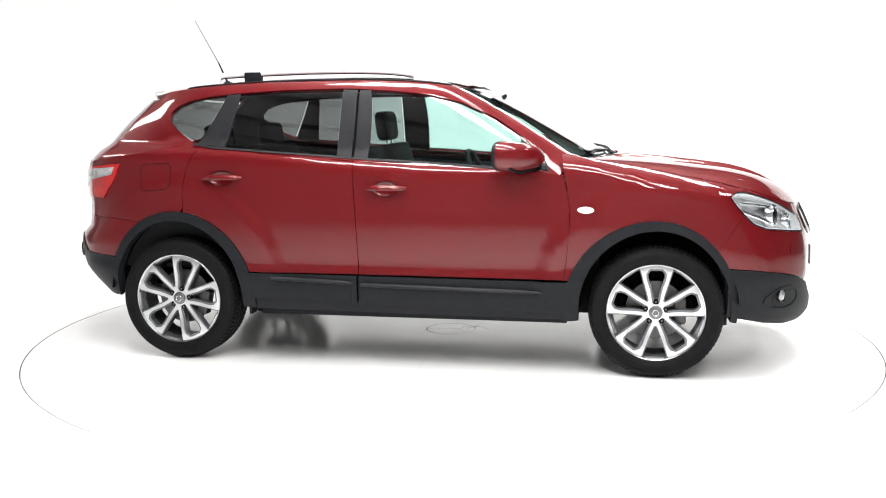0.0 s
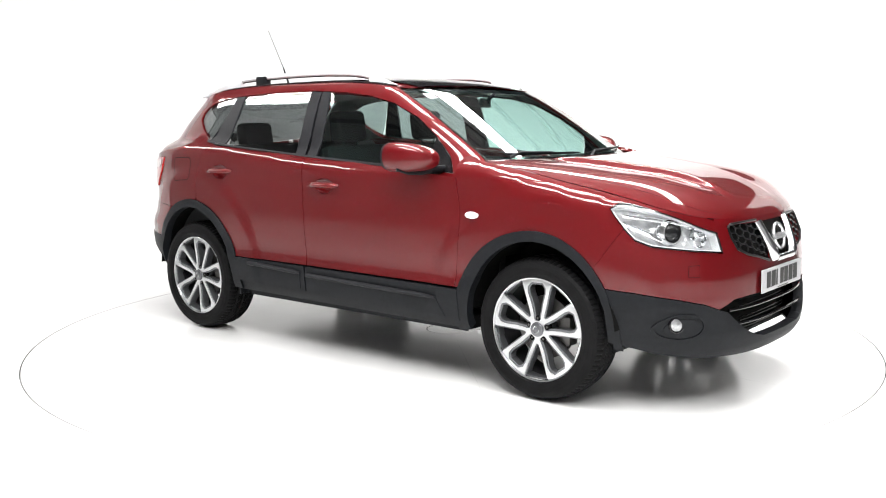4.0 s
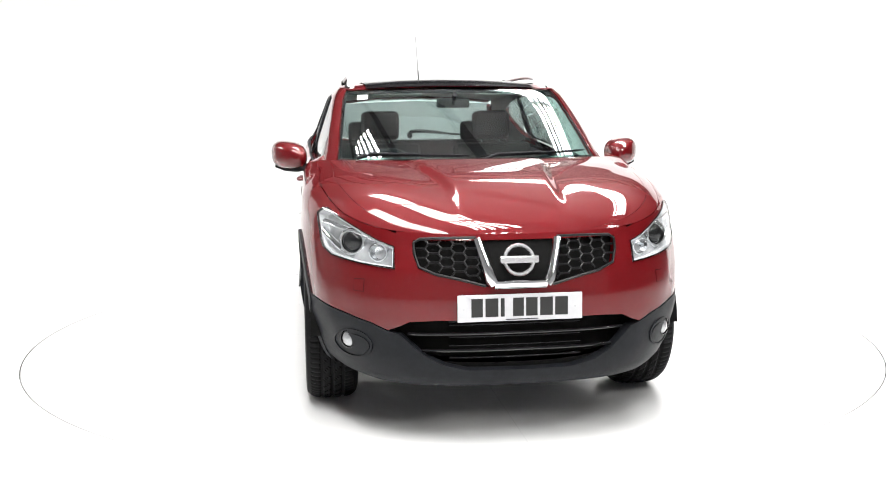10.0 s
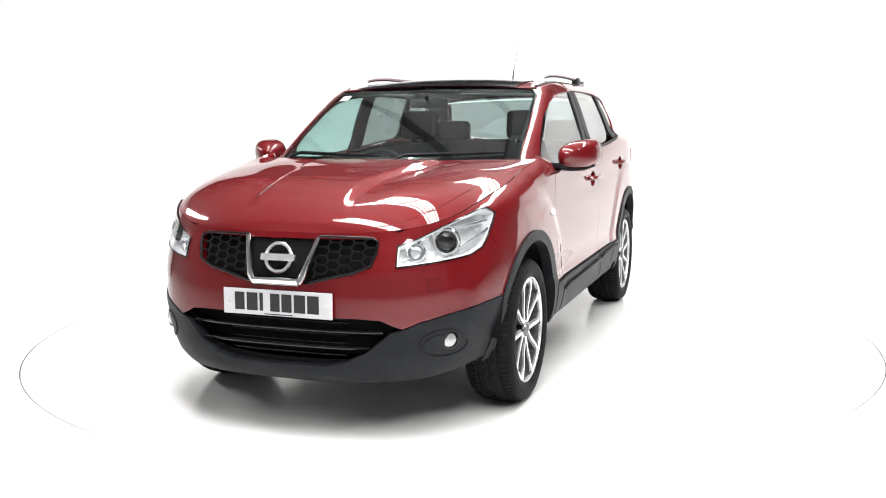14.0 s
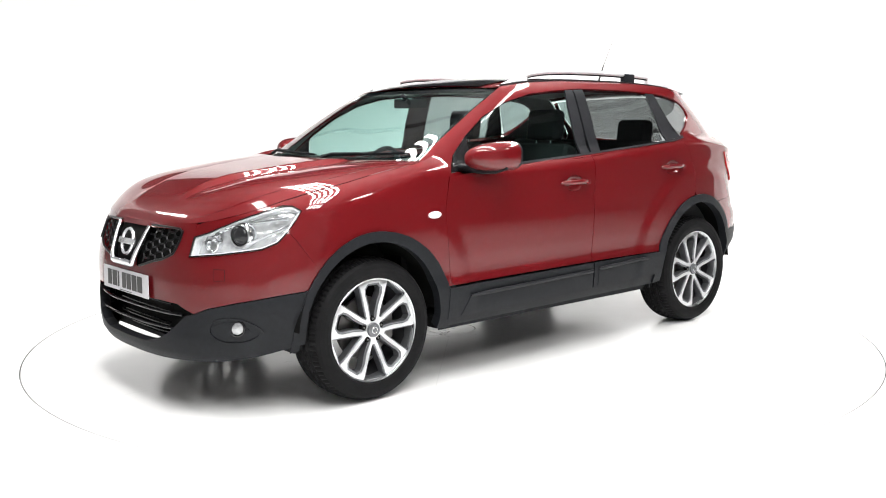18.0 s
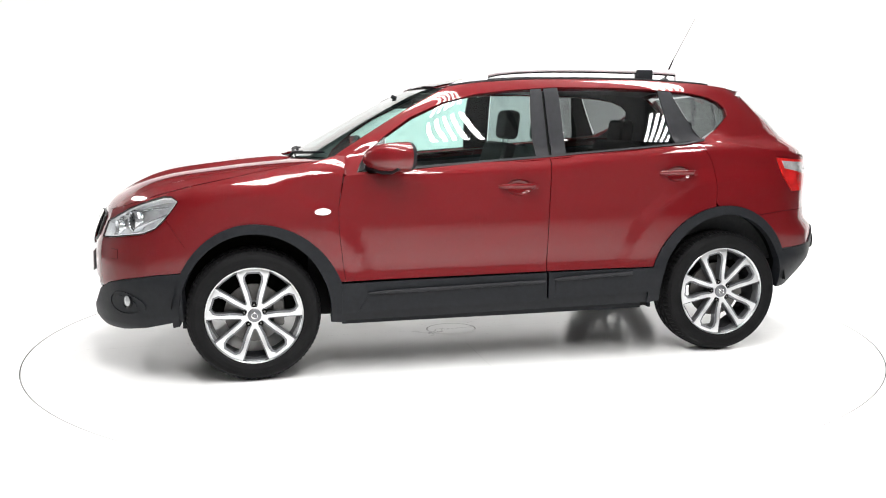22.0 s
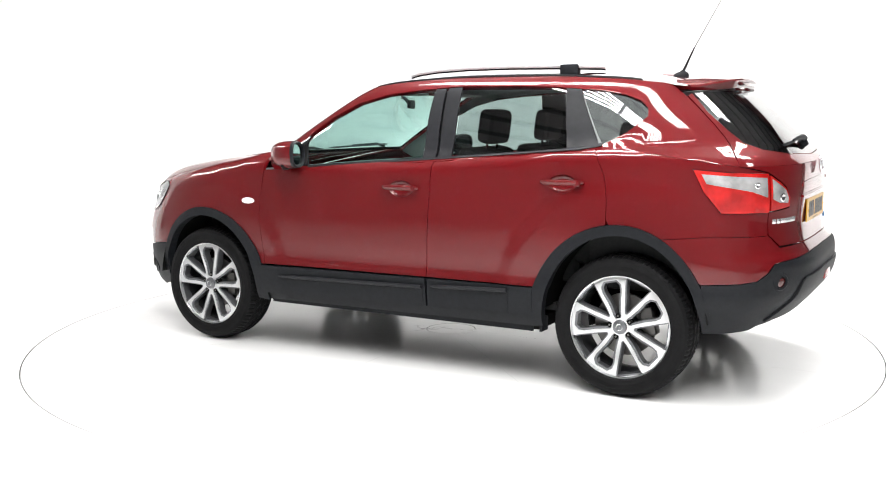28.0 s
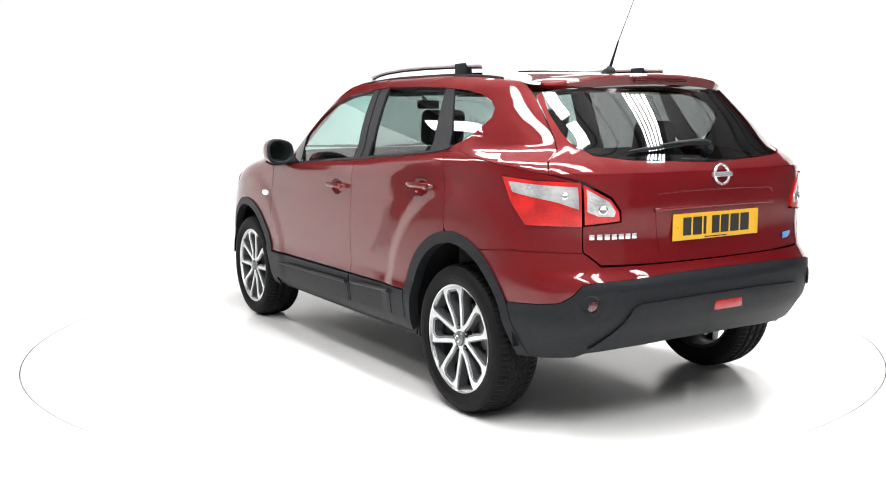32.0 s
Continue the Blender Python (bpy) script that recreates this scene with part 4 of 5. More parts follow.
def tail():
    L, U = LOW, UP
    black_top = [("x", -1.695, .58), ("x", -1.85, .588), ("r", .755, .598), ("r", .72, .63), ("r", .69, .672), ("r", .64, .682), ("r", .3, .70), ("r", 0, .702)]
    gate_low = [("r", .660, .798), ("r", .635, .775), ("r", .60, .74), ("r", .3, .739), ("r", 0, .737)]
    patch("rear_bumper", L.at, mirrored(L, black_top, arch(REAR_AXLE, .45, .48, .41, 147, 124, 8) + [("x", -1.516, .7805), ("x", -1.70, .798), ("x", -1.78, .798)] + gate_low, False), RED, car, 1, 0, .03, .035, .001)
    low = [("x", -1.685, .47), ("x", -1.69, .345), ("x", -1.78, .342), ("x", -1.86, .346), ("r", .6, .366), ("r", .45, .382), ("r", .25, .392), ("r", 0, .394)]
    patch("rear_lower_bumper", L.at, mirrored(L, low, black_top, False), BLACK_PLASTIC, car, 1, .006, .06)
    lampside = [("r", .660, .905), ("r", .51, .92), ("r", .515, .965), ("r", .55, 1.02), ("r", .662, 1.088)]
    patch("tailgate", L.at, mirrored(L, [("r", .658, .80), ("r", .635, .782), ("r", .60, .747), ("r", .3, .742), ("r", 0, .74)], lampside + [("x", -1.83, 1.117), ("r", .4, 1.117), ("r", 0, 1.117)], False), RED, car, 1, 0, .03, .035, .0015)
    glass_edge = [("r", .56, 1.187), ("r", .595, 1.22), ("r", .605, 1.28), ("r", .60, 1.36), ("r", .57, 1.455)]
    glass_low, glass_top = [("r", .5, 1.178), ("r", .43, 1.168), ("r", 0, 1.15)], [("r", .3, 1.47), ("r", 0, 1.478)]
    side_up = [("x", -1.83, 1.118), ("x", -1.80, 1.165), ("x", -1.725, 1.253), ("x", -1.62, 1.363), ("x", -1.54, 1.44)]
    patch("tailgate_upper", U.at, mirrored(U, [("x", -1.83, 1.114), ("r", .4, 1.114), ("r", 0, 1.114)], side_up[1:] + glass_edge[::-1] + glass_low, False), RED, car, 1, 0, .03)
    patch("rear_window", U.at, mirrored(U, glass_low, glass_edge + glass_top, False), GLASS_DARK, car, 1, -.002, .0)


nose()
hood()
roof()
screen()
tail()


# ---- wheels ----
def ring_poly(pairs, turn):
    """Outline of a wheel opening from (radius, half width) pairs, turned about the hub."""
    pts = [(r, w) for r, w in pairs] + [(r, -w) for r, w in pairs[::-1]]
    c, s = math.cos(turn), math.sin(turn)
    return [(r * c - w * s, r * s + w * c) for r, w in pts]


def dish(u, v):
    r = np.hypot(u, v)
    return np.stack([u, -.012 + .008 * smooth(r, .09, .21) - .003 * smooth(r, .23, .25), v], -1)


def wheel():
    w = child("wheel", None, car)
    # along +y is outwards; the tread is cut by grooves and sipes
    n, bm = 240, bmesh.new()
    side_in = [(.240, -.02), (.247, -.002), (.258, .008), (.277, .015), (.298, .016), (.319, .010), (.331, -.004)]
    across = np.linspace(-.012, -.196, 24)
    rings = []
    for i in range(n):
        a = 2 * math.pi * i / n
        prof = list(side_in)
        for j, h in enumerate(across):
            edge = abs((h + .104) / .092)
            r = .3465 - .011 * edge ** 4
            groove = j in (5, 6, 11, 12, 17, 18)
            lug = i % 3 == 0 if (j < 5 or j > 18) else (i + j) % 6 == 0 and not groove
            prof.append((r - (.008 if groove else (.005 if lug else 0)), h))
        prof += [(.331, -.204), (.318, -.218), (.295, -.225), (.258, -.216), (.240, -.19)]
        rings.append([bm.verts.new((r * math.cos(a), h, r * math.sin(a))) for r, h in prof])
    for i in range(n):
        p, q = rings[i], rings[(i + 1) % n]
        for k in range(len(p) - 1):
            bm.faces.new((p[k], p[k + 1], q[k + 1], q[k]))
    bmesh.ops.recalc_face_normals(bm, faces=bm.faces)
    part("tyre", bm, RUBBER, w, smooth_on=False)
    part("rim_barrel", lathe_bm([(.249, .0), (.244, -.004), (.238, -.016), (.229, -.05), (.220, -.12), (.230, -.19), (.247, -.2), (.251, -.19)], 72, "y"), BARREL, w)
    part("rim_lip", lathe_bm([(.243, -.006), (.245, .001), (.249, .003), (.2525, .0), (.2525, -.012)], 72, "y"), RIM_FACE, w)
    holes_a = [ring_poly([(.042, .012), (.050, .018), (.075, .022), (.12, .032), (.175, .050), (.203, .051), (.227, .033)], radians(90 + 72 * k)) for k in range(5)]
    holes_b = [ring_poly([(.070, .006), (.09, .015), (.14, .034), (.19, .053), (.237, .068)], radians(54 + 72 * k)) for k in range(5)]
    circle = [(.245 * math.cos(a), .245 * math.sin(a)) for a in np.linspace(0, 2 * math.pi, 72, endpoint=False)]
    patch("spoke_face", dish, circle, RIM_FACE, w, 1, 0, .006, .016, 0., holes=holes_a + holes_b, label="machined silver spoke faces")
    small_a = [[tuple(p) for p in inset(np.array(h), .010)] for h in holes_a]
    small_b = [[tuple(p) for p in inset(np.array(h), .006)] for h in holes_b]
    patch("spoke_web", dish, circle, RIM_DARK, w, 1, -.006, .045, .016, 0., holes=small_a + small_b, label="dark grey spoke sides")
    part("hub_cap", lathe_bm([(.001, .001), (.026, .0), (.033, -.003), (.036, -.014)], 32, "y"), RIM_DARK, w)
    part("hub_badge", lathe_bm([(.013, .0015), (.015, .003), (.017, .0015)], 24, "y"), CHROME, w)
    for k in range(5):
        a = radians(90 + 72 * k)
        at = pose(.054 * math.cos(a), 0, .054 * math.sin(a))
        # no hole is cut: a raised black disc gives the bolt hole's shade
        part("bolt_shade_disc", lathe_bm([(.001, -.016), (.0125, -.016), (.0135, -.019), (.0135, -.04)], 20, "y"), BLACK_MATT, w, "raised black disc for the shade of a bolt hole", at)
        part("wheel_bolt", lathe_bm([(.001, -.012), (.004, -.012), (.0055, -.014), (.0055, -.03)], 6, "y"), STEEL, w, "", at)
    part("brake_disc", lathe_bm([(.06, -.085), (.152, -.085), (.152, -.107), (.06, -.107)], 48, "y", close=True), DISC_IRON, w)
    part("brake_hub", lathe_bm([(.001, -.05), (.055, -.05), (.062, -.07), (.075, -.10)], 32, "y"), RIM_DARK, w)
    part("brake_caliper", box_bm(-.155, -.095, -.13, -.055, -.07, .07, .015), DISC_IRON, w)
    return w


first_wheel = wheel()
first_wheel.matrix_basis = pose(FRONT_AXLE, .862, HUB_Z)
copy_thing(first_wheel, pose(REAR_AXLE, .862, HUB_Z, 0, 13, 0))
copy_thing(first_wheel, pose(FRONT_AXLE, -.862, HUB_Z, 0, 0, 180))
copy_thing(first_wheel, pose(REAR_AXLE, -.862, HUB_Z, 0, -13, 180))


# ---- underside and wheel wells ----
def underside():
    for cx, rx, rz in ((FRONT_AXLE, .415, .44), (REAR_AXLE, .415, .46)):
        for sd in (1, -1):
            bm = bmesh.new()
            ang = np.linspace(radians(6), radians(174), 28)
            a = [[bm.verts.new((cx + rx * math.cos(t), sd * y, HUB_Z + rz * math.sin(t))) for t in ang] for y in (.85, .70, .56)]
            for p, q in zip(a, a[1:]):
                for k in range(len(ang) - 1):
                    bm.faces.new((p[k], p[k + 1], q[k + 1], q[k]))
            bm.faces.new(a[-1])
            part("wheel_well", bm, BLACK_MATT, car)
    for nm, x0, x1, y, z0, z1 in (("floor_pan", -.88, .88, .80, .27, .34), ("engine_tray", .80, 1.92, .52, .26, .50), ("rear_floor", -1.80, -.80, .54, .36, .54)):
        part(nm, box_bm(x0, x1, -y, y, z0, z1, .02), BLACK_MATT, car)
    part("crash_beam", box_bm(1.78, 1.985, -.56, .56, .262, .60, .02), BLACK_MATT, car)
    part("fuel_tank", box_bm(-1.0, -.45, -.45, .40, .22, .30, .03), BLACK_MATT, car)
    for sd in (1, -1):
        part("sill_flange", box_bm(-.84, .86, sd * .80 - .004, sd * .80 + .004, .265, .30), BLACK_PLASTIC, car)
        part("mud_guard", box_bm(-.895, -.88, sd * .80 - .06, sd * .80 + .02, .268, .34, .004), BLACK_PLASTIC, car)
        part("front_deflector", box_bm(1.66, 1.68, sd * .66 - .08, sd * .66 + .06, .266, .32, .004), BLACK_PLASTIC, car)
    part("silencer", box_bm(-1.80, -1.60, -.30, .30, .345, .45, .04), BLACK_MATT, car)
    part("tail_pipe", tube_bm([(-1.60, .40, .37), (-1.72, .41, .36), (-1.80, .42, .35)], .022, 16), RIM_DARK, car)
    part("towing_eye", box_bm(-1.80, -1.77, .60, .625, .335, .42, .006), RIM_DARK, car)


underside()


# ---- nose details ----
def nose_details():
    L = LOW
    gr = child("grille", None, car)

    def at(y, z, out=0.):
        s = L.s_of_y(abs(y), z) if abs(y) > 1e-4 else L.s_f
        p = L.at(s, z)
        return Vector((p[0] + out, math.copysign(p[1], y) if y else 0, p[2]))
    # honeycomb bars either side of the chrome V
    def low_edge(y):
        return float(np.interp(abs(y), [0, .13, .26, .34, .405, .42], [.66, .667, .70, .717, .745, .79]))
    for sd in (1, -1):
        bm, cw, ch = bmesh.new(), .066, .036
        seen = set()
        for r in range(-1, 7):
            for c in range(-1, 8):
                cy, cz = .14 + c * .78 * cw, .852 - (r + (.5 if c % 2 else 0)) * ch
                hexa = [(cy - cw * .5, cz), (cy - cw * .28, cz + ch * .5), (cy + cw * .28, cz + ch * .5), (cy + cw * .5, cz), (cy + cw * .28, cz - ch * .5), (cy - cw * .28, cz - ch * .5)]
                for p0, p1 in zip(hexa, hexa[1:] + hexa[:1]):
                    key = tuple(sorted(((round(p0[0], 3), round(p0[1], 3)), (round(p1[0], 3), round(p1[1], 3)))))
                    ok = all(.125 + (z - .66) * .25 < y < .418 and low_edge(y) + .002 < z < .857 for y, z in (p0, p1))
                    if key in seen or not ok:
                        continue
                    seen.add(key)
                    tube_bm([at(sd * p0[0], p0[1], -.005), at(sd * p1[0], p1[1], -.005)], .0046, 6, bm)
        part("honeycomb", bm, GRILLE_BLACK, gr)
        # chrome V arm
        arm = [at(sd * y, z, o) for y, z, o in ((.168, .852, .006), (.155, .80, .012), (.135, .735, .016), (.122, .695, .018), (.108, .672, .018))]
        part("chrome_arm", tube_bm(arm, [.020, .021, .024, .028, .024], 12, flat=.6), CHROME, gr)
        # gloss frame of the grille
        fr = [at(sd * y, z, .002) for y, z in ((.17, .858), (.30, .858), (.40, .855), (.424, .84), (.424, .80), (.407, .745), (.34, .716), (.26, .699), (.14, .667))]
        part("grille_frame", tube_bm(fr, .006, 8), GRILLE_BLACK, gr)
    part("chrome_bar", tube_bm([at(y, .672, .019) for y in np.linspace(-.108, .108, 9)], .025, 12, flat=.6), CHROME, gr)
    patch("badge_panel", L.at, mirrored(L, [("f", .115, .69), ("f", 0, .685)], [("f", .155, .853), ("f", 0, .853)]), BLACK_MATT, gr, 1, -.012, .0)
    e = at(0, .77, .016)
    part("emblem_ring", lathe_bm([(.052, .0), (.056, .008), (.064, .008), (.068, .0), (.060, -.01)], 48, "x", close=True), BADGE, gr, "", pose(*e, 0, -14, 0))
    part("emblem_bar", box_bm(-.004, .014, -.080, .080, -.015, .015, .005), BADGE, gr, "plain chrome badge bar", pose(*e, 0, -14, 0))
    # number plate with plain bars in place of characters
    pl = child("number_plate", mesh_of(box_bm(0, .006, -.26, .26, -.0555, .0555, .003)), car, "white front number plate", pose(2.160, 0, .578, 0, -1, 0))
    pl.data.materials.append(PLATE_WHITE)
    plate_bars(pl, .0065, 1)
    # fog lamps
    for sd in (1, -1):
        ring = [("f", .672 + .078 * math.cos(a), .412 + .062 * math.sin(a)) for a in np.linspace(0, 2 * math.pi, 28, endpoint=False)]
        inn = [("f", .672 + .070 * math.cos(a), .412 + .055 * math.sin(a)) for a in np.linspace(0, 2 * math.pi, 28, endpoint=False)]
        fl = patch("fog_lamp_bezel", L.at, outline(L, *ring), BLACK_PLASTIC, car, sd, .009, .03, .02, 0, holes=[outline(L, *inn)])
        patch("bezel_bowl", L.at, outline(L, *inn), BLACK_GLOSS, fl, sd, -.004, .0, .02, 0)
        scoop = [("f", .665 + .058 * math.cos(a), .408 + .043 * math.sin(a)) for a in np.linspace(0, 2 * math.pi, 24, endpoint=False)]
        patch("bezel_scoop", L.at, outline(L, *scoop), BLACK_PLASTIC, fl, sd, .007, .03, .02, 0)
        c = at(sd * .692, .425, .003)
        turn = pose(*c, 0, 0, sd * 38)
        part("fog_lamp_lens", lathe_bm([(.001, .012), (.02, .010), (.030, .004), (.033, -.006), (.034, -.02)], 28, "x"), FOG_GLASS, fl, "clear round fog lamp", turn)
        part("fog_lamp_ring", lathe_bm([(.033, -.004), (.035, .008), (.039, .006), (.040, -.02)], 28, "x"), BLACK_GLOSS, fl, "", turn)
        # headlamp washer cover and parking sensor outline
        sq = [("f", .625, .69), ("f", .665, .688), ("f", .67, .64), ("f", .63, .638)]
        patch("washer_gap", L.at, [tuple(p) for p in inset(np.array(outline(L, *sq)), -.0008)], BLACK_MATT, car, sd, .0008, .0, .03, 0)
        patch("washer_cover", L.at, outline(L, *sq), RED, car, sd, .002, .004, .02, .001)
    # intake mesh
    for z in (.505, .49, .455, .44, .405, .39, .355):
        w = .28
        part("radiator_bar", tube_bm([at(y, z, -.085) for y in np.linspace(-w, w, 9)], .004, 5), BLACK_GLOSS, car)


def mesh_of(bm):
    me = bpy.data.meshes.new("mesh")
    bm.to_mesh(me)
    bm.free()
    return me


def plate_bars(pl, x, face):
    """Plain bars the size of the plate's characters."""
    spans = [(-.203, -.156), (-.145, -.092), (-.082, -.066), (-.031, .014), (.023, .071), (.082, .135), (.145, .199)]
    for a, b in spans:
        part("character_bar", box_bm(min(x, x + face * .001), max(x, x + face * .001), face * a, face * b, -.036, .040) if face > 0 else box_bm(x - .001, x, -b, -a, -.036, .040), INK, pl, smooth_on=False)
    part("maker_bar", box_bm(x - .0008, x + .0008, -.06, .075, -.0505, -.0465), INK, pl, smooth_on=False)
    for y in (-.232, .232):
        part("screw_cap", lathe_bm([(.001, .004), (.006, .003), (.008, 0)], 12, "x"), PLATE_WHITE if face > 0 else PLATE_YELLOW, pl, "", pose(x * 1.0 - (.002 if face > 0 else 0), y, 0, 0, 0, 0 if face > 0 else 180))


nose_details()


# ---- screen wipers, cowl, sticker ----
def screen_details():
    def at(y, z, out):
        s = UP.s_of_y(abs(y), z) if abs(y) > 1e-4 else UP.s_f
        p = UP.at(s, z)
        return Vector((p[0] + out * .55, math.copysign(p[1], y) if y else 0, p[2] + out * .8))

    def cowl(u, v):
        x1 = .97 + .155 * (1 - np.abs(v) ** 2)
        x = x1 - .10 * u
        return np.stack([x, v * .70, 1.118 + .004 * u], -1)
    u, v = np.meshgrid(np.linspace(0, 1, 6), np.linspace(-1, 1, 31), indexing="ij")
    grid_part("cowl_panel", cowl, u, v, BLACK_PLASTIC, car)
    for y0, z0, y1, z1 in ((-.60, 1.150, -.02, 1.140), (.04, 1.136, .63, 1.158)):
        w = child("wiper", None, car)
        n = 12
        pts = [at(y0 + (y1 - y0) * k / n, z0 + (z1 - z0) * k / n, .012) for k in range(n + 1)]
        part("blade", tube_bm(pts, [.004] + [.008] * (n - 1) + [.004], 8, flat=.6), BLACK_PLASTIC, w)
        arm = [at(y0 + .01, z0 - .014, .006), *[at(y0 + (y1 - y0) * k, z0 + (z1 - z0) * k, .02) for k in (.15, .35, .55)]]
        part("arm", tube_bm(arm, [.010, .008, .006, .005], 8), BLACK_PLASTIC, w)
    # frit round the windscreen
    U = UP
    edge = [screen_edge(z, .004) for z in (1.128, 1.22, 1.33, 1.44, 1.505)]
    inner = [screen_edge(z, .018) for z in (1.148, 1.22, 1.33, 1.44, 1.487)]
    patch("screen_border", U.at, mirrored(U, [edge[0], ("f", .4, 1.128), ("f", 0, 1.128)], edge + [("f", .3, 1.512), ("f", 0, 1.514)]), BLACK_GLOSS, car, 1, -.010, .0, .04, .0,
          holes=[mirrored(U, [inner[0], ("f", .4, 1.15), ("f", 0, 1.15)], inner + [("f", .3, 1.493), ("f", 0, 1.495)])])
    patch("sticker", U.at, outline(U, ("f", -.555, 1.475), ("f", -.495, 1.478), ("f", -.50, 1.450), ("f", -.56, 1.447)), PLATE_WHITE, car, 1, .001, .0, .03, 0, label="small white paper sticker with pale bars")
    # inside mirror
    bm = box_bm(-.0125, .0125, -.11, .11, -.0275, .0275, .012)
    bm.transform(pose(.372, 0, 1.428, 0, 0, 24))
    part("inside_mirror", bm, BLACK_PLASTIC, car)
    part("mirror_stem", tube_bm([(.375, 0, 1.42), (.41, 0, 1.46), (.44, 0, 1.475)], .012, 8), BLACK_PLASTIC, car)


screen_details()


# ---- mirrors, rails, aerial ----
def mirror_ring(x, y, z, hy, hz, sd, n=28, power=2.7):
    ring = []
    for a in np.linspace(0, 2 * math.pi, n, endpoint=False):
        c, q = math.cos(a), math.sin(a)
        r = (abs(c) ** power + abs(q) ** power) ** (-1 / power)
        # the outer end stands higher than the inner one
        ring.append((x - .030 * c * r * hy / .09, (y + c * r * hy) * sd, z + q * r * hz * (1 + .08 * c) + .006 * c))
    return ring


def door_mirror(sd):
    m = child("door_mirror", None, car)

    def shell(name, rings, material, label="", cap=False):
        bm = bmesh.new()
        rows = [[bm.verts.new(p) for p in r] for r in rings]
        for p, q in zip(rows, rows[1:]):
            for k in range(len(p)):
                bm.faces.new((p[k], p[(k + 1) % len(p)], q[(k + 1) % len(q)], q[k]))
        if cap:
            bm.faces.new(rows[-1])
        bmesh.ops.recalc_face_normals(bm, faces=bm.faces)
        return part(name, bm, material, m, label)
    Y, Z = .948, 1.148
    rings = []
    for u in np.sin(np.linspace(0, 1, 15) * math.pi / 2):
        g = max(.02, 1 - u ** 3.0) ** (1 / 2.1)
        rings.append(mirror_ring(.540 + .20 * u, Y - .035 * u ** 2, Z - .004 * u, .097 * g, .075 * g, sd))
    shell("mirror_housing", rings, RED, cap=True)
    shell("mirror_rim", [mirror_ring(.541, Y, Z, .0975, .0755, sd), mirror_ring(.526, Y, Z, .096, .074, sd), mirror_ring(.518, Y, Z, .088, .067, sd), mirror_ring(.524, Y, Z, .080, .059, sd), mirror_ring(.545, Y, Z, .076, .055, sd)], BLACK_PLASTIC)
    bm = bmesh.new()
    bm.faces.new([bm.verts.new(p) for p in mirror_ring(.534, Y, Z, .079, .058, sd)])
    bmesh.ops.recalc_face_normals(bm, faces=bm.faces)
    part("mirror_glass", bm, MIRROR, m, "silvered mirror glass", smooth_on=False)
    part("mirror_skirt", tube_bm([(.665, sd * .855, 1.083), (.64, sd * .90, 1.080), (.605, sd * .965, 1.082), (.58, sd * 1.02, 1.092)], [.014, .017, .016, .008], 10, flat=1.5), BLACK_PLASTIC, m)
    part("mirror_arm", tube_bm([(.70, sd * .79, 1.085), (.675, sd * .84, 1.083), (.645, sd * .90, 1.088), (.62, sd * .95, 1.096)], [.030, .028, .026, .014], 12, flat=.6), BLACK_PLASTIC, m)


def rail(sd):
    r = child("roof_rail", None, car)
    path = [(.20, .585, 1.522), (.10, .584, 1.548), (.03, .582, 1.572), (-.05, .581, 1.590), (-.16, .580, 1.602), (-.35, .58, 1.609), (-.6, .579, 1.609), (-.9, .578, 1.602), (-1.1, .578, 1.593), (-1.20, .578, 1.580), (-1.27, .58, 1.558), (-1.36, .58, 1.535), (-1.48, .58, 1.515)]
    rad = [.008, .016, .017] + [.016] * 7 + [.018, .018, .012]
    part("bar", tube_bm([(x, y * sd, z) for x, y, z in path], rad, 14, flat=.8), RAIL, r)
    part("bar_underside", tube_bm([(x, y * sd, z - .014) for x, y, z in path[2:-2]], .006, 8), BLACK_PLASTIC, r)
    part("support", box_bm(-.985, -.885, sd * .578 - .02, sd * .578 + .02, 1.535, 1.608, .008), BLACK_PLASTIC, r)

    def foot(x0, x1, z0, w0, w1):
        """A flared end that runs from the bar down into the roof."""
        bm, rows = bmesh.new(), []
        for k in np.linspace(0, 1, 12):
            x, y = x0 + (x1 - x0) * k, .580 + .002 * k
            base = float(roof_at(np.array(x), np.array(y))) - .006
            top = base + .008 + (z0 - base - .008) * (1 - smooth(k, 0, 1)) ** 1.1
            w = w0 + (w1 - w0) * math.sin(math.pi * min(1, k * 1.15)) if k < .8 else w0 + (w1 - w0) * .25
            rows.append([bm.verts.new((x, sd * (y + a * w), base + (top - base) * b)) for a, b in ((-1, 0), (-1, .75), (-.65, 1), (.65, 1), (1, .75), (1, 0))])
        for p, q in zip(rows, rows[1:]):
            for j in range(5):
                bm.faces.new((p[j], p[j + 1], q[j + 1], q[j]))
        bm.faces.new(rows[0])
        bm.faces.new(rows[-1])
        bmesh.ops.recalc_face_normals(bm, faces=bm.faces)
        part("foot", bm, RAIL, r)
    foot(-1.13, -1.53, 1.600, .017, .030)
    foot(.00, .22, 1.578, .016, .022)
    part("roof_ditch", tube_bm([(x, sd * (float(roof_half(np.array(x))) - .035), float(roof_at(np.array(x), np.array(float(roof_half(np.array(x))) - .035))) + .002) for x in np.linspace(.22, -1.46, 24)], .007, 6), BLACK_PLASTIC, r)


for sd in (1, -1):
    door_mirror(sd)
    rail(sd)


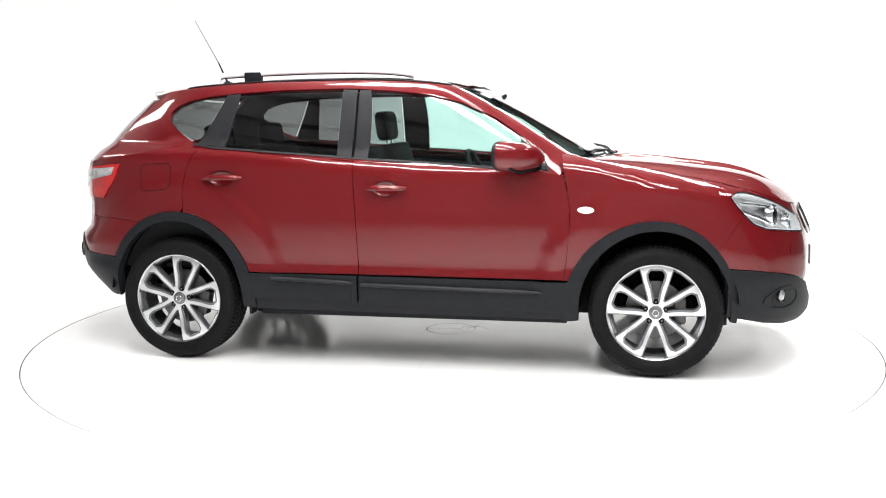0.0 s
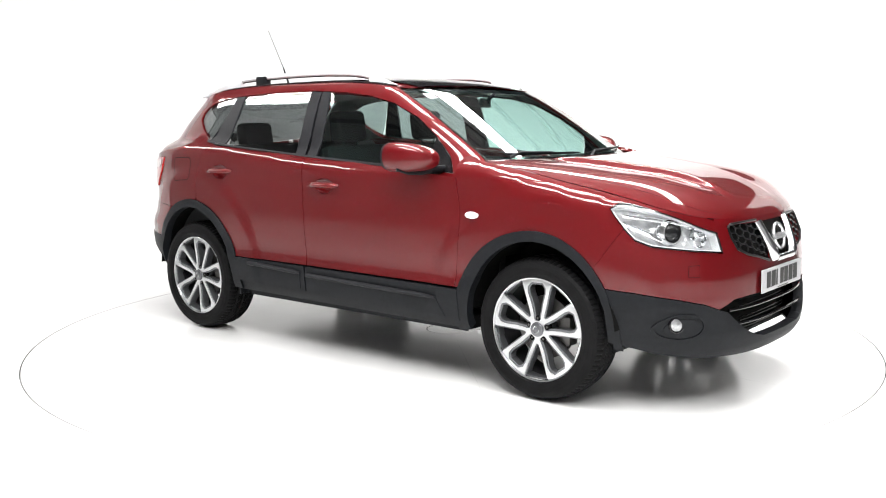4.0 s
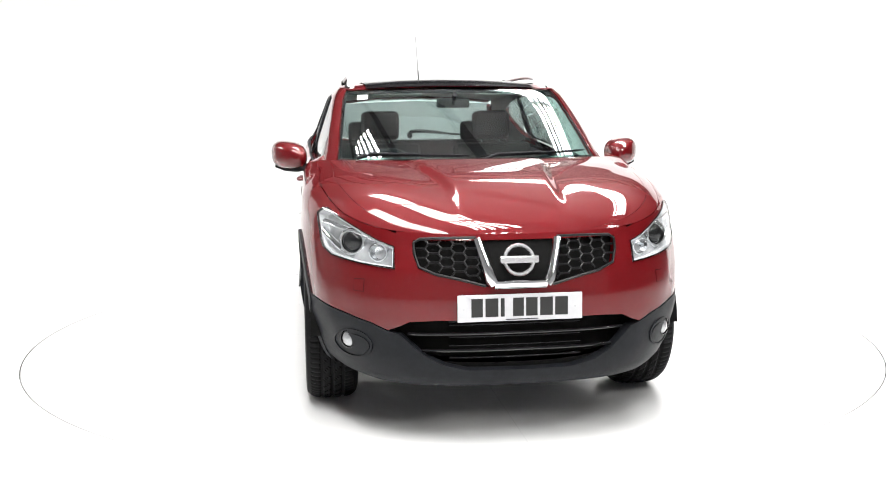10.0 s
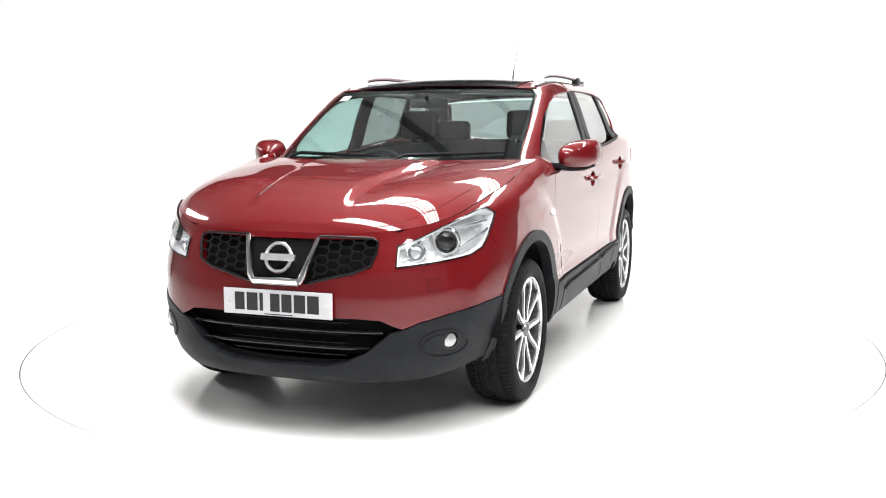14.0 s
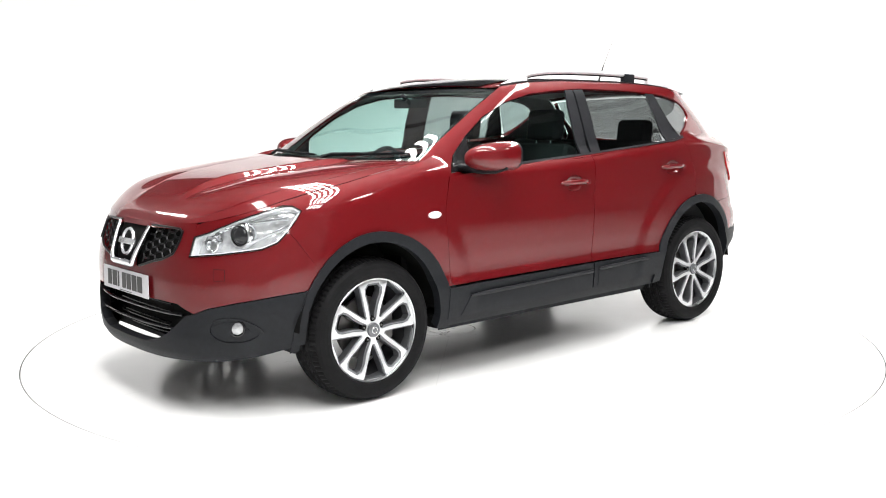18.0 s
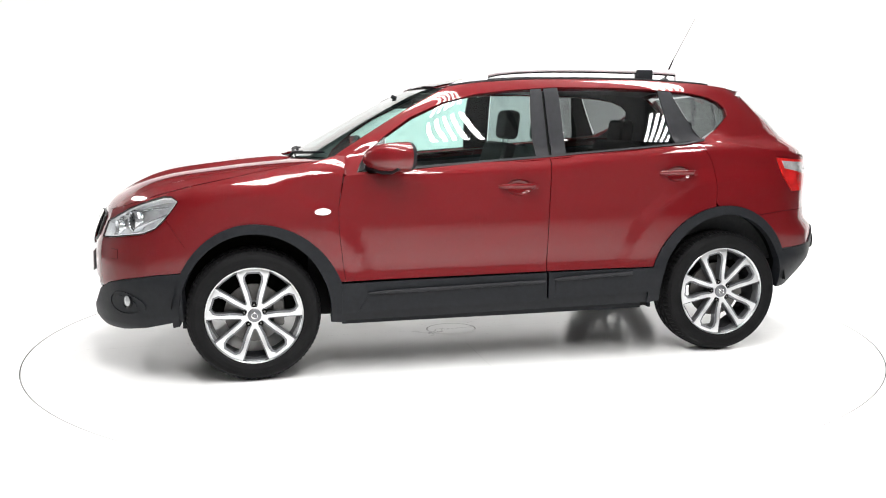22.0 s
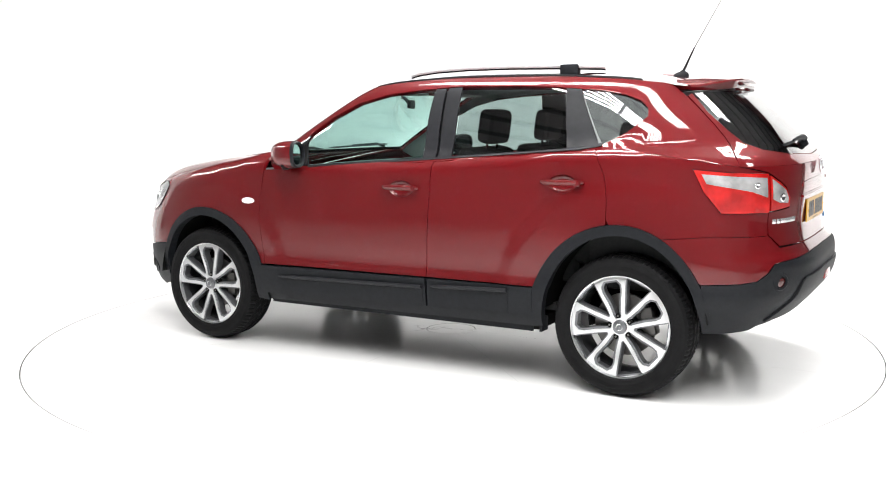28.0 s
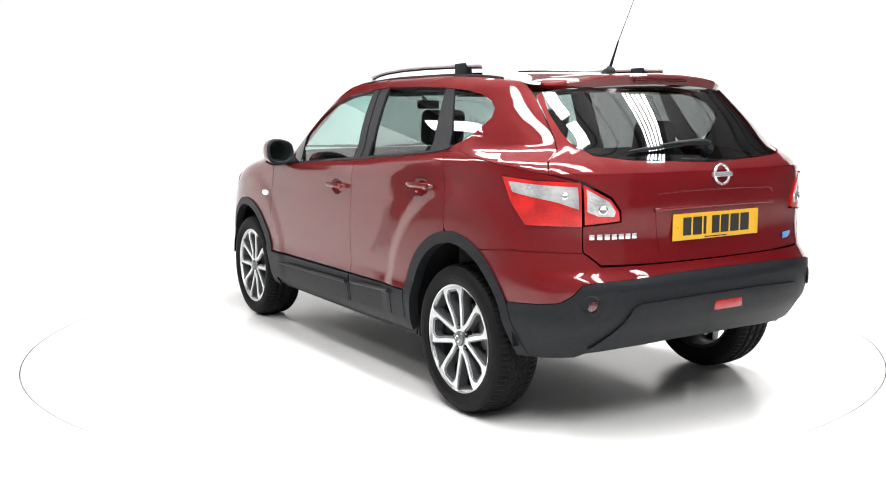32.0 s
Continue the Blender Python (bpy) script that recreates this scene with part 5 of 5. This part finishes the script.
def aerial():
    a = child("aerial", None, car)
    bm = bmesh.new()
    bmesh.ops.create_uvsphere(bm, u_segments=20, v_segments=10, radius=1)
    for v in bm.verts:
        v.co = Vector((-1.335 + v.co.x * .045, v.co.y * .024, 1.548 + max(v.co.z, -.3) * .032 + (.008 if v.co.x < 0 else 0)))
    part("aerial_base", bm, BLACK_PLASTIC, a)
    part("aerial_spring", tube_bm([(-1.345, 0, 1.575), (-1.372, 0, 1.635), (-1.402, 0, 1.70)], [.008, .006, .0045], 10), BLACK_PLASTIC, a)
    part("aerial_mast", tube_bm([(-1.402, 0, 1.70), (-1.55, 0, 1.965)], [.0032, .0022], 6), TRIM_GREY, a)


aerial()


# ---- tail details ----
def tail_details():
    L, U = LOW, UP
    # spoiler over the rear window
    bm = bmesh.new()
    rows = []
    for v in np.linspace(-1, 1, 37):
        q = abs(v)
        x0, tip = -1.40, -1.69 + .15 * q ** 3.5
        line = []
        for k in (0, .3, .6, .85, 1):
            x = x0 + (tip - x0) * k
            y = v * (float(roof_half(np.array(max(x, -1.5)))) - .012 - .01 * k)
            z = float(roof_at(np.array(x0 + (-1.56 - x0) * k), np.array(y)))
            line.append((x, y, z + .004 * k - .001 + (.004 if k == .6 else 0)))
        x, y, z = line[-1]
        line[-1] = (x + .006, y, z)
        line += [(x, y, z - .008), (x + .012, y, z - .046 + .026 * q ** 4), (x + .05, y, z - .05 + .028 * q ** 4), (x0 - .06, y, z - .035)]
        rows.append([bm.verts.new(p) for p in line])
    for p, q in zip(rows, rows[1:]):
        for k in range(len(p)):
            j = (k + 1) % len(p)
            bm.faces.new((p[k], p[j], q[j], q[k]))
    bm.faces.new(rows[0])
    bm.faces.new(rows[-1])
    bmesh.ops.recalc_face_normals(bm, faces=bm.faces)
    sp = part("spoiler", bm, RED, car)
    part("brake_light", box_bm(-1.697, -1.68, -.16, .16, 1.494, 1.510, .005), DIM_RED, sp, "dark red high brake light")
    # plate recess and plate
    def at(y, z, out=0.):
        s = L.s_of_y(abs(y), z, False) if abs(y) > 1e-4 else L.s_r
        p = L.at(s, z)
        return Vector((p[0] - out, math.copysign(p[1], y) if y else 0, p[2]))
    lip = [at(y, z, .004) for y, z in ((-.36, .962), (-.2, .966), (0, .967), (.2, .966), (.36, .962))]
    part("plate_lip", tube_bm(lip, .009, 8, flat=.7), RED, car)
    patch("plate_recess", L.at, mirrored(L, [("r", .325, .785), ("r", 0, .785)], [("r", .35, .955), ("r", 0, .955)], False), RED, car, 1, .002, .003, .03, 0)
    groove = [at(y, z, .001) for y, z in ((-.36, 1.01), (-.345, 1.028), (-.2, 1.034), (0, 1.036), (.2, 1.034), (.345, 1.028), (.36, 1.01))]
    part("tailgate_crease", tube_bm(groove, .003, 6), RED, car)
    pl = child("number_plate", mesh_of(box_bm(-.006, 0, -.26, .26, -.0565, .0565, .003)), car, "yellow rear number plate", pose(float(at(0, .88)[0]) - .004, 0, .8825))
    pl.data.materials.append(PLATE_YELLOW)
    plate_bars(pl, -.0065, -1)
    # badges
    e = Vector((-2.064, 0, 1.098))
    part("emblem_ring", lathe_bm([(.036, .0), (.039, -.007), (.045, -.007), (.048, .0), (.042, .006)], 40, "x", close=True), BADGE, car, "", pose(*e, 0, 8, 0))
    part("emblem_bar", box_bm(-.011, .003, -.056, .056, -.011, .011, .004), BADGE, car, "plain chrome badge bar", pose(*e, 0, 8, 0))
    for k in range(7):
        y = .628 - k * .0295
        p = at(y, .862, .003)
        part("badge_bar", box_bm(-.003, .003, -.0105, .0105, -.011, .011, .0015), BADGE, car, "plain chrome model badge bar", pose(*p, 0, 0, 180 - 20 * (y - .5) / .1 * .6 - 25))
    p = at(-.50, .80, .002)
    part("eco_badge", box_bm(-.002, .002, -.045, .045, -.014, .014, .0015), simple("blue_badge", (.05, .25, .55), .3), car, "small blue and silver badge", pose(*p, 0, 0, 20))
    # bumper insert, reflectors, fog lamp
    patch("bumper_insert", L.at, mirrored(L, [("r", .61, .398), ("r", .3, .41), ("r", 0, .412)], [("r", .595, .42), ("r", .53, .52), ("r", .50, .575), ("r", .47, .592), ("r", .2, .600), ("r", 0, .600)], False), BLACK_PLASTIC, car, 1, .016, .012, .03, 0)
    for sd in (1, -1):
        p = at(sd * .665, .592, .004)
        turn = pose(*p, 0, 0, sd * -42)
        part("reflector_ring", lathe_bm([(.030, .01), (.030, -.006), (.038, -.007), (.044, .0)], 28, "x"), BLACK_PLASTIC, car, "", turn)
        part("round_reflector", lathe_bm([(.001, -.003), (.02, -.002), (.031, .002)], 24, "x"), DIM_RED, car, "dim dark red round reflector", turn)
    p = at(-.01, .548, .008)
    part("rear_fog_lamp", box_bm(-.012, .01, -.085, .085, -.024, .024, .008), FOG_RED, car, "red rear fog lamp", pose(*p))
    # rear wiper
    w = child("rear_wiper", None, car)
    def gl(y, z, out):
        s = U.s_of_y(abs(y), z, False) if abs(y) > 1e-4 else U.s_r
        q = U.at(s, z)
        return Vector((q[0] - out * .8, math.copysign(q[1], y) if y else 0, q[2] + out * .5))
    part("blade", tube_bm([gl(.42 - k * .045, 1.196 + .0035 * k - .0, .014) for k in range(10)], [.003] + [.008] * 8 + [.006], 8), BLACK_PLASTIC, w)
    part("arm", tube_bm([gl(-.01, 1.212, .03), gl(.04, 1.218, .032), gl(.16, 1.216, .03), gl(.26, 1.212, .026)], [.014, .016, .011, .005], 10), BLACK_PLASTIC, w)
    part("pivot_cap", lathe_bm([(.001, -.03), (.016, -.028), (.022, -.015), (.024, .01)], 20, "x"), BLACK_PLASTIC, w, "", pose(*gl(-.01, 1.2, .0), 0, 25, 0))
    # fuel flap on the driver's side
    fl = [("x", -1.335, 1.105), ("x", -1.49, 1.10), ("x", -1.505, 1.08), ("x", -1.50, .975), ("x", -1.48, .955), ("x", -1.345, .965), ("x", -1.328, .985), ("x", -1.322, 1.085)]
    patch("fuel_flap", L.at, outline(L, *fl), RED, car, -1, .0015, .004, .02, .001)
    fl2 = [tuple(p) for p in inset(np.array(outline(L, *fl)), -.003)]
    patch("flap_gap", L.at, fl2, BLACK_MATT, car, -1, .0008, .0, .03, 0)


tail_details()


# ---- cabin ----
def seat(x, y, width):
    st = child("seat", None, car)
    part("cushion", box_bm(x - .22, x + .28, y - width / 2, y + width / 2, .50, .66, .05, 3), CLOTH, st)
    bm = box_bm(-.06, .06, -width / 2, width / 2, 0, .60, .05, 3)
    part("backrest", bm, CLOTH, st, "", pose(x - .22, y, .60, 0, -16, 0))
    heads = (0,) if width < .7 else (-.42, .42)
    for hy in heads:
        part("headrest", box_bm(-.05, .05, -.125, .125, .0, .19, .045, 3), CLOTH, st, "", pose(x - .41, y + hy, 1.20 if width < .7 else 1.13, 0, -8, 0))
        for q in (-.06, .06):
            part("headrest_post", tube_bm([(x - .39, y + hy + q, 1.10), (x - .41, y + hy + q, 1.22 if width < .7 else 1.16)], .007, 8), CHROME, st)


def cabin():
    part("cabin_floor", box_bm(-1.66, .9, -.70, .70, .36, .40), CLOTH, car)
    seat(.02, .37, .52)
    seat(.02, -.37, .52)
    seat(-.80, 0, 1.30)
    bm = box_bm(.52, 1.02, -.74, .74, .72, 1.055, .06, 3)
    part("dashboard", bm, TRIM_GREY, car)
    part("instrument_hood", box_bm(.42, .60, -.56, -.20, .95, 1.085, .04, 3), BLACK_PLASTIC, car)
    part("centre_stack", box_bm(.40, .60, -.14, .14, .60, 1.00, .03), BLACK_PLASTIC, car)
    part("centre_console", box_bm(-.35, .45, -.12, .12, .42, .66, .03), BLACK_PLASTIC, car)
    wh = child("steering_wheel", None, car, "", pose(.34, -.37, .985, 0, -24, 0))
    part("wheel_rim", tube_bm([(0, .185 * math.cos(a), .185 * math.sin(a)) for a in np.linspace(0, 2 * math.pi, 33)], .016, 10, caps=False), BLACK_PLASTIC, wh)
    part("wheel_boss", box_bm(-.01, .04, -.075, .075, -.06, .055, .02), BLACK_PLASTIC, wh)
    for y0, y1, z0, z1 in ((-.18, -.06, -.012, .02), (.06, .18, -.012, .02), (-.02, .02, -.18, -.05)):
        part("wheel_spoke", box_bm(0, .02, y0, y1, z0, z1, .006), SATIN, wh)
    part("steering_column", tube_bm([(.34, -.37, .985), (.60, -.37, .87)], .045, 12), BLACK_PLASTIC, car)
    for sd in (1, -1):
        patch("door_trim", LOW.at, outline(LOW, ("x", .80, 1.03), ("x", .78, .5), ("x", -.82, .5), ("x", -.92, .80), ("x", -1.1, .95), ("x", -1.2, 1.16), ("x", -.3, 1.12), ("x", .2, 1.085)), TRIM_GREY, car, sd, -.07, .0, .06)
        part("sun_visor", box_bm(.14, .30, sd * .34 - .17, sd * .34 + .17, 1.475, 1.49, .006), LINING, car)
    def lining(u, v):
        x = .24 - 1.75 * u
        y = v * (roof_half(x) - .03)
        return np.stack([x + 0 * y, y, roof_at(x, y) - .035], -1)
    u, v = np.meshgrid(np.linspace(0, 1, 20), np.linspace(-1, 1, 15), indexing="ij")
    grid_part("roof_lining", lining, u, v, LINING, car)
    part("parcel_shelf", box_bm(-1.85, -1.22, -.62, .62, 1.03, 1.05, .008), CLOTH, car)
    part("boot_side", box_bm(-1.85, -1.1, .60, .72, .5, 1.12, .02), CLOTH, car)
    part("boot_side", box_bm(-1.85, -1.1, -.72, -.60, .5, 1.12, .02), CLOTH, car)
    part("bulkhead", box_bm(.98, 1.02, -.70, .70, .45, 1.05), BLACK_MATT, car)


cabin()


# ---- motion: the turntable turns at a steady rate and carries the car ----
def motions():
    rows_car, rows_table = [], []
    for t in range(0, 33):
        a = -radians(TURN_START + TURN_RATE * t)
        x = -(math.cos(a) * AXIS_X - math.sin(a) * AXIS_Y)
        y = -(math.sin(a) * AXIS_X + math.cos(a) * AXIS_Y)
        rows_car.append((t, pose(x, y, 0, 0, 0, math.degrees(a))))
        rows_table.append((t, pose(0, TABLE_Y, 0, 0, 0, math.degrees(a))))
    walk(car, rows_car)
    walk(table, rows_table)


motions()
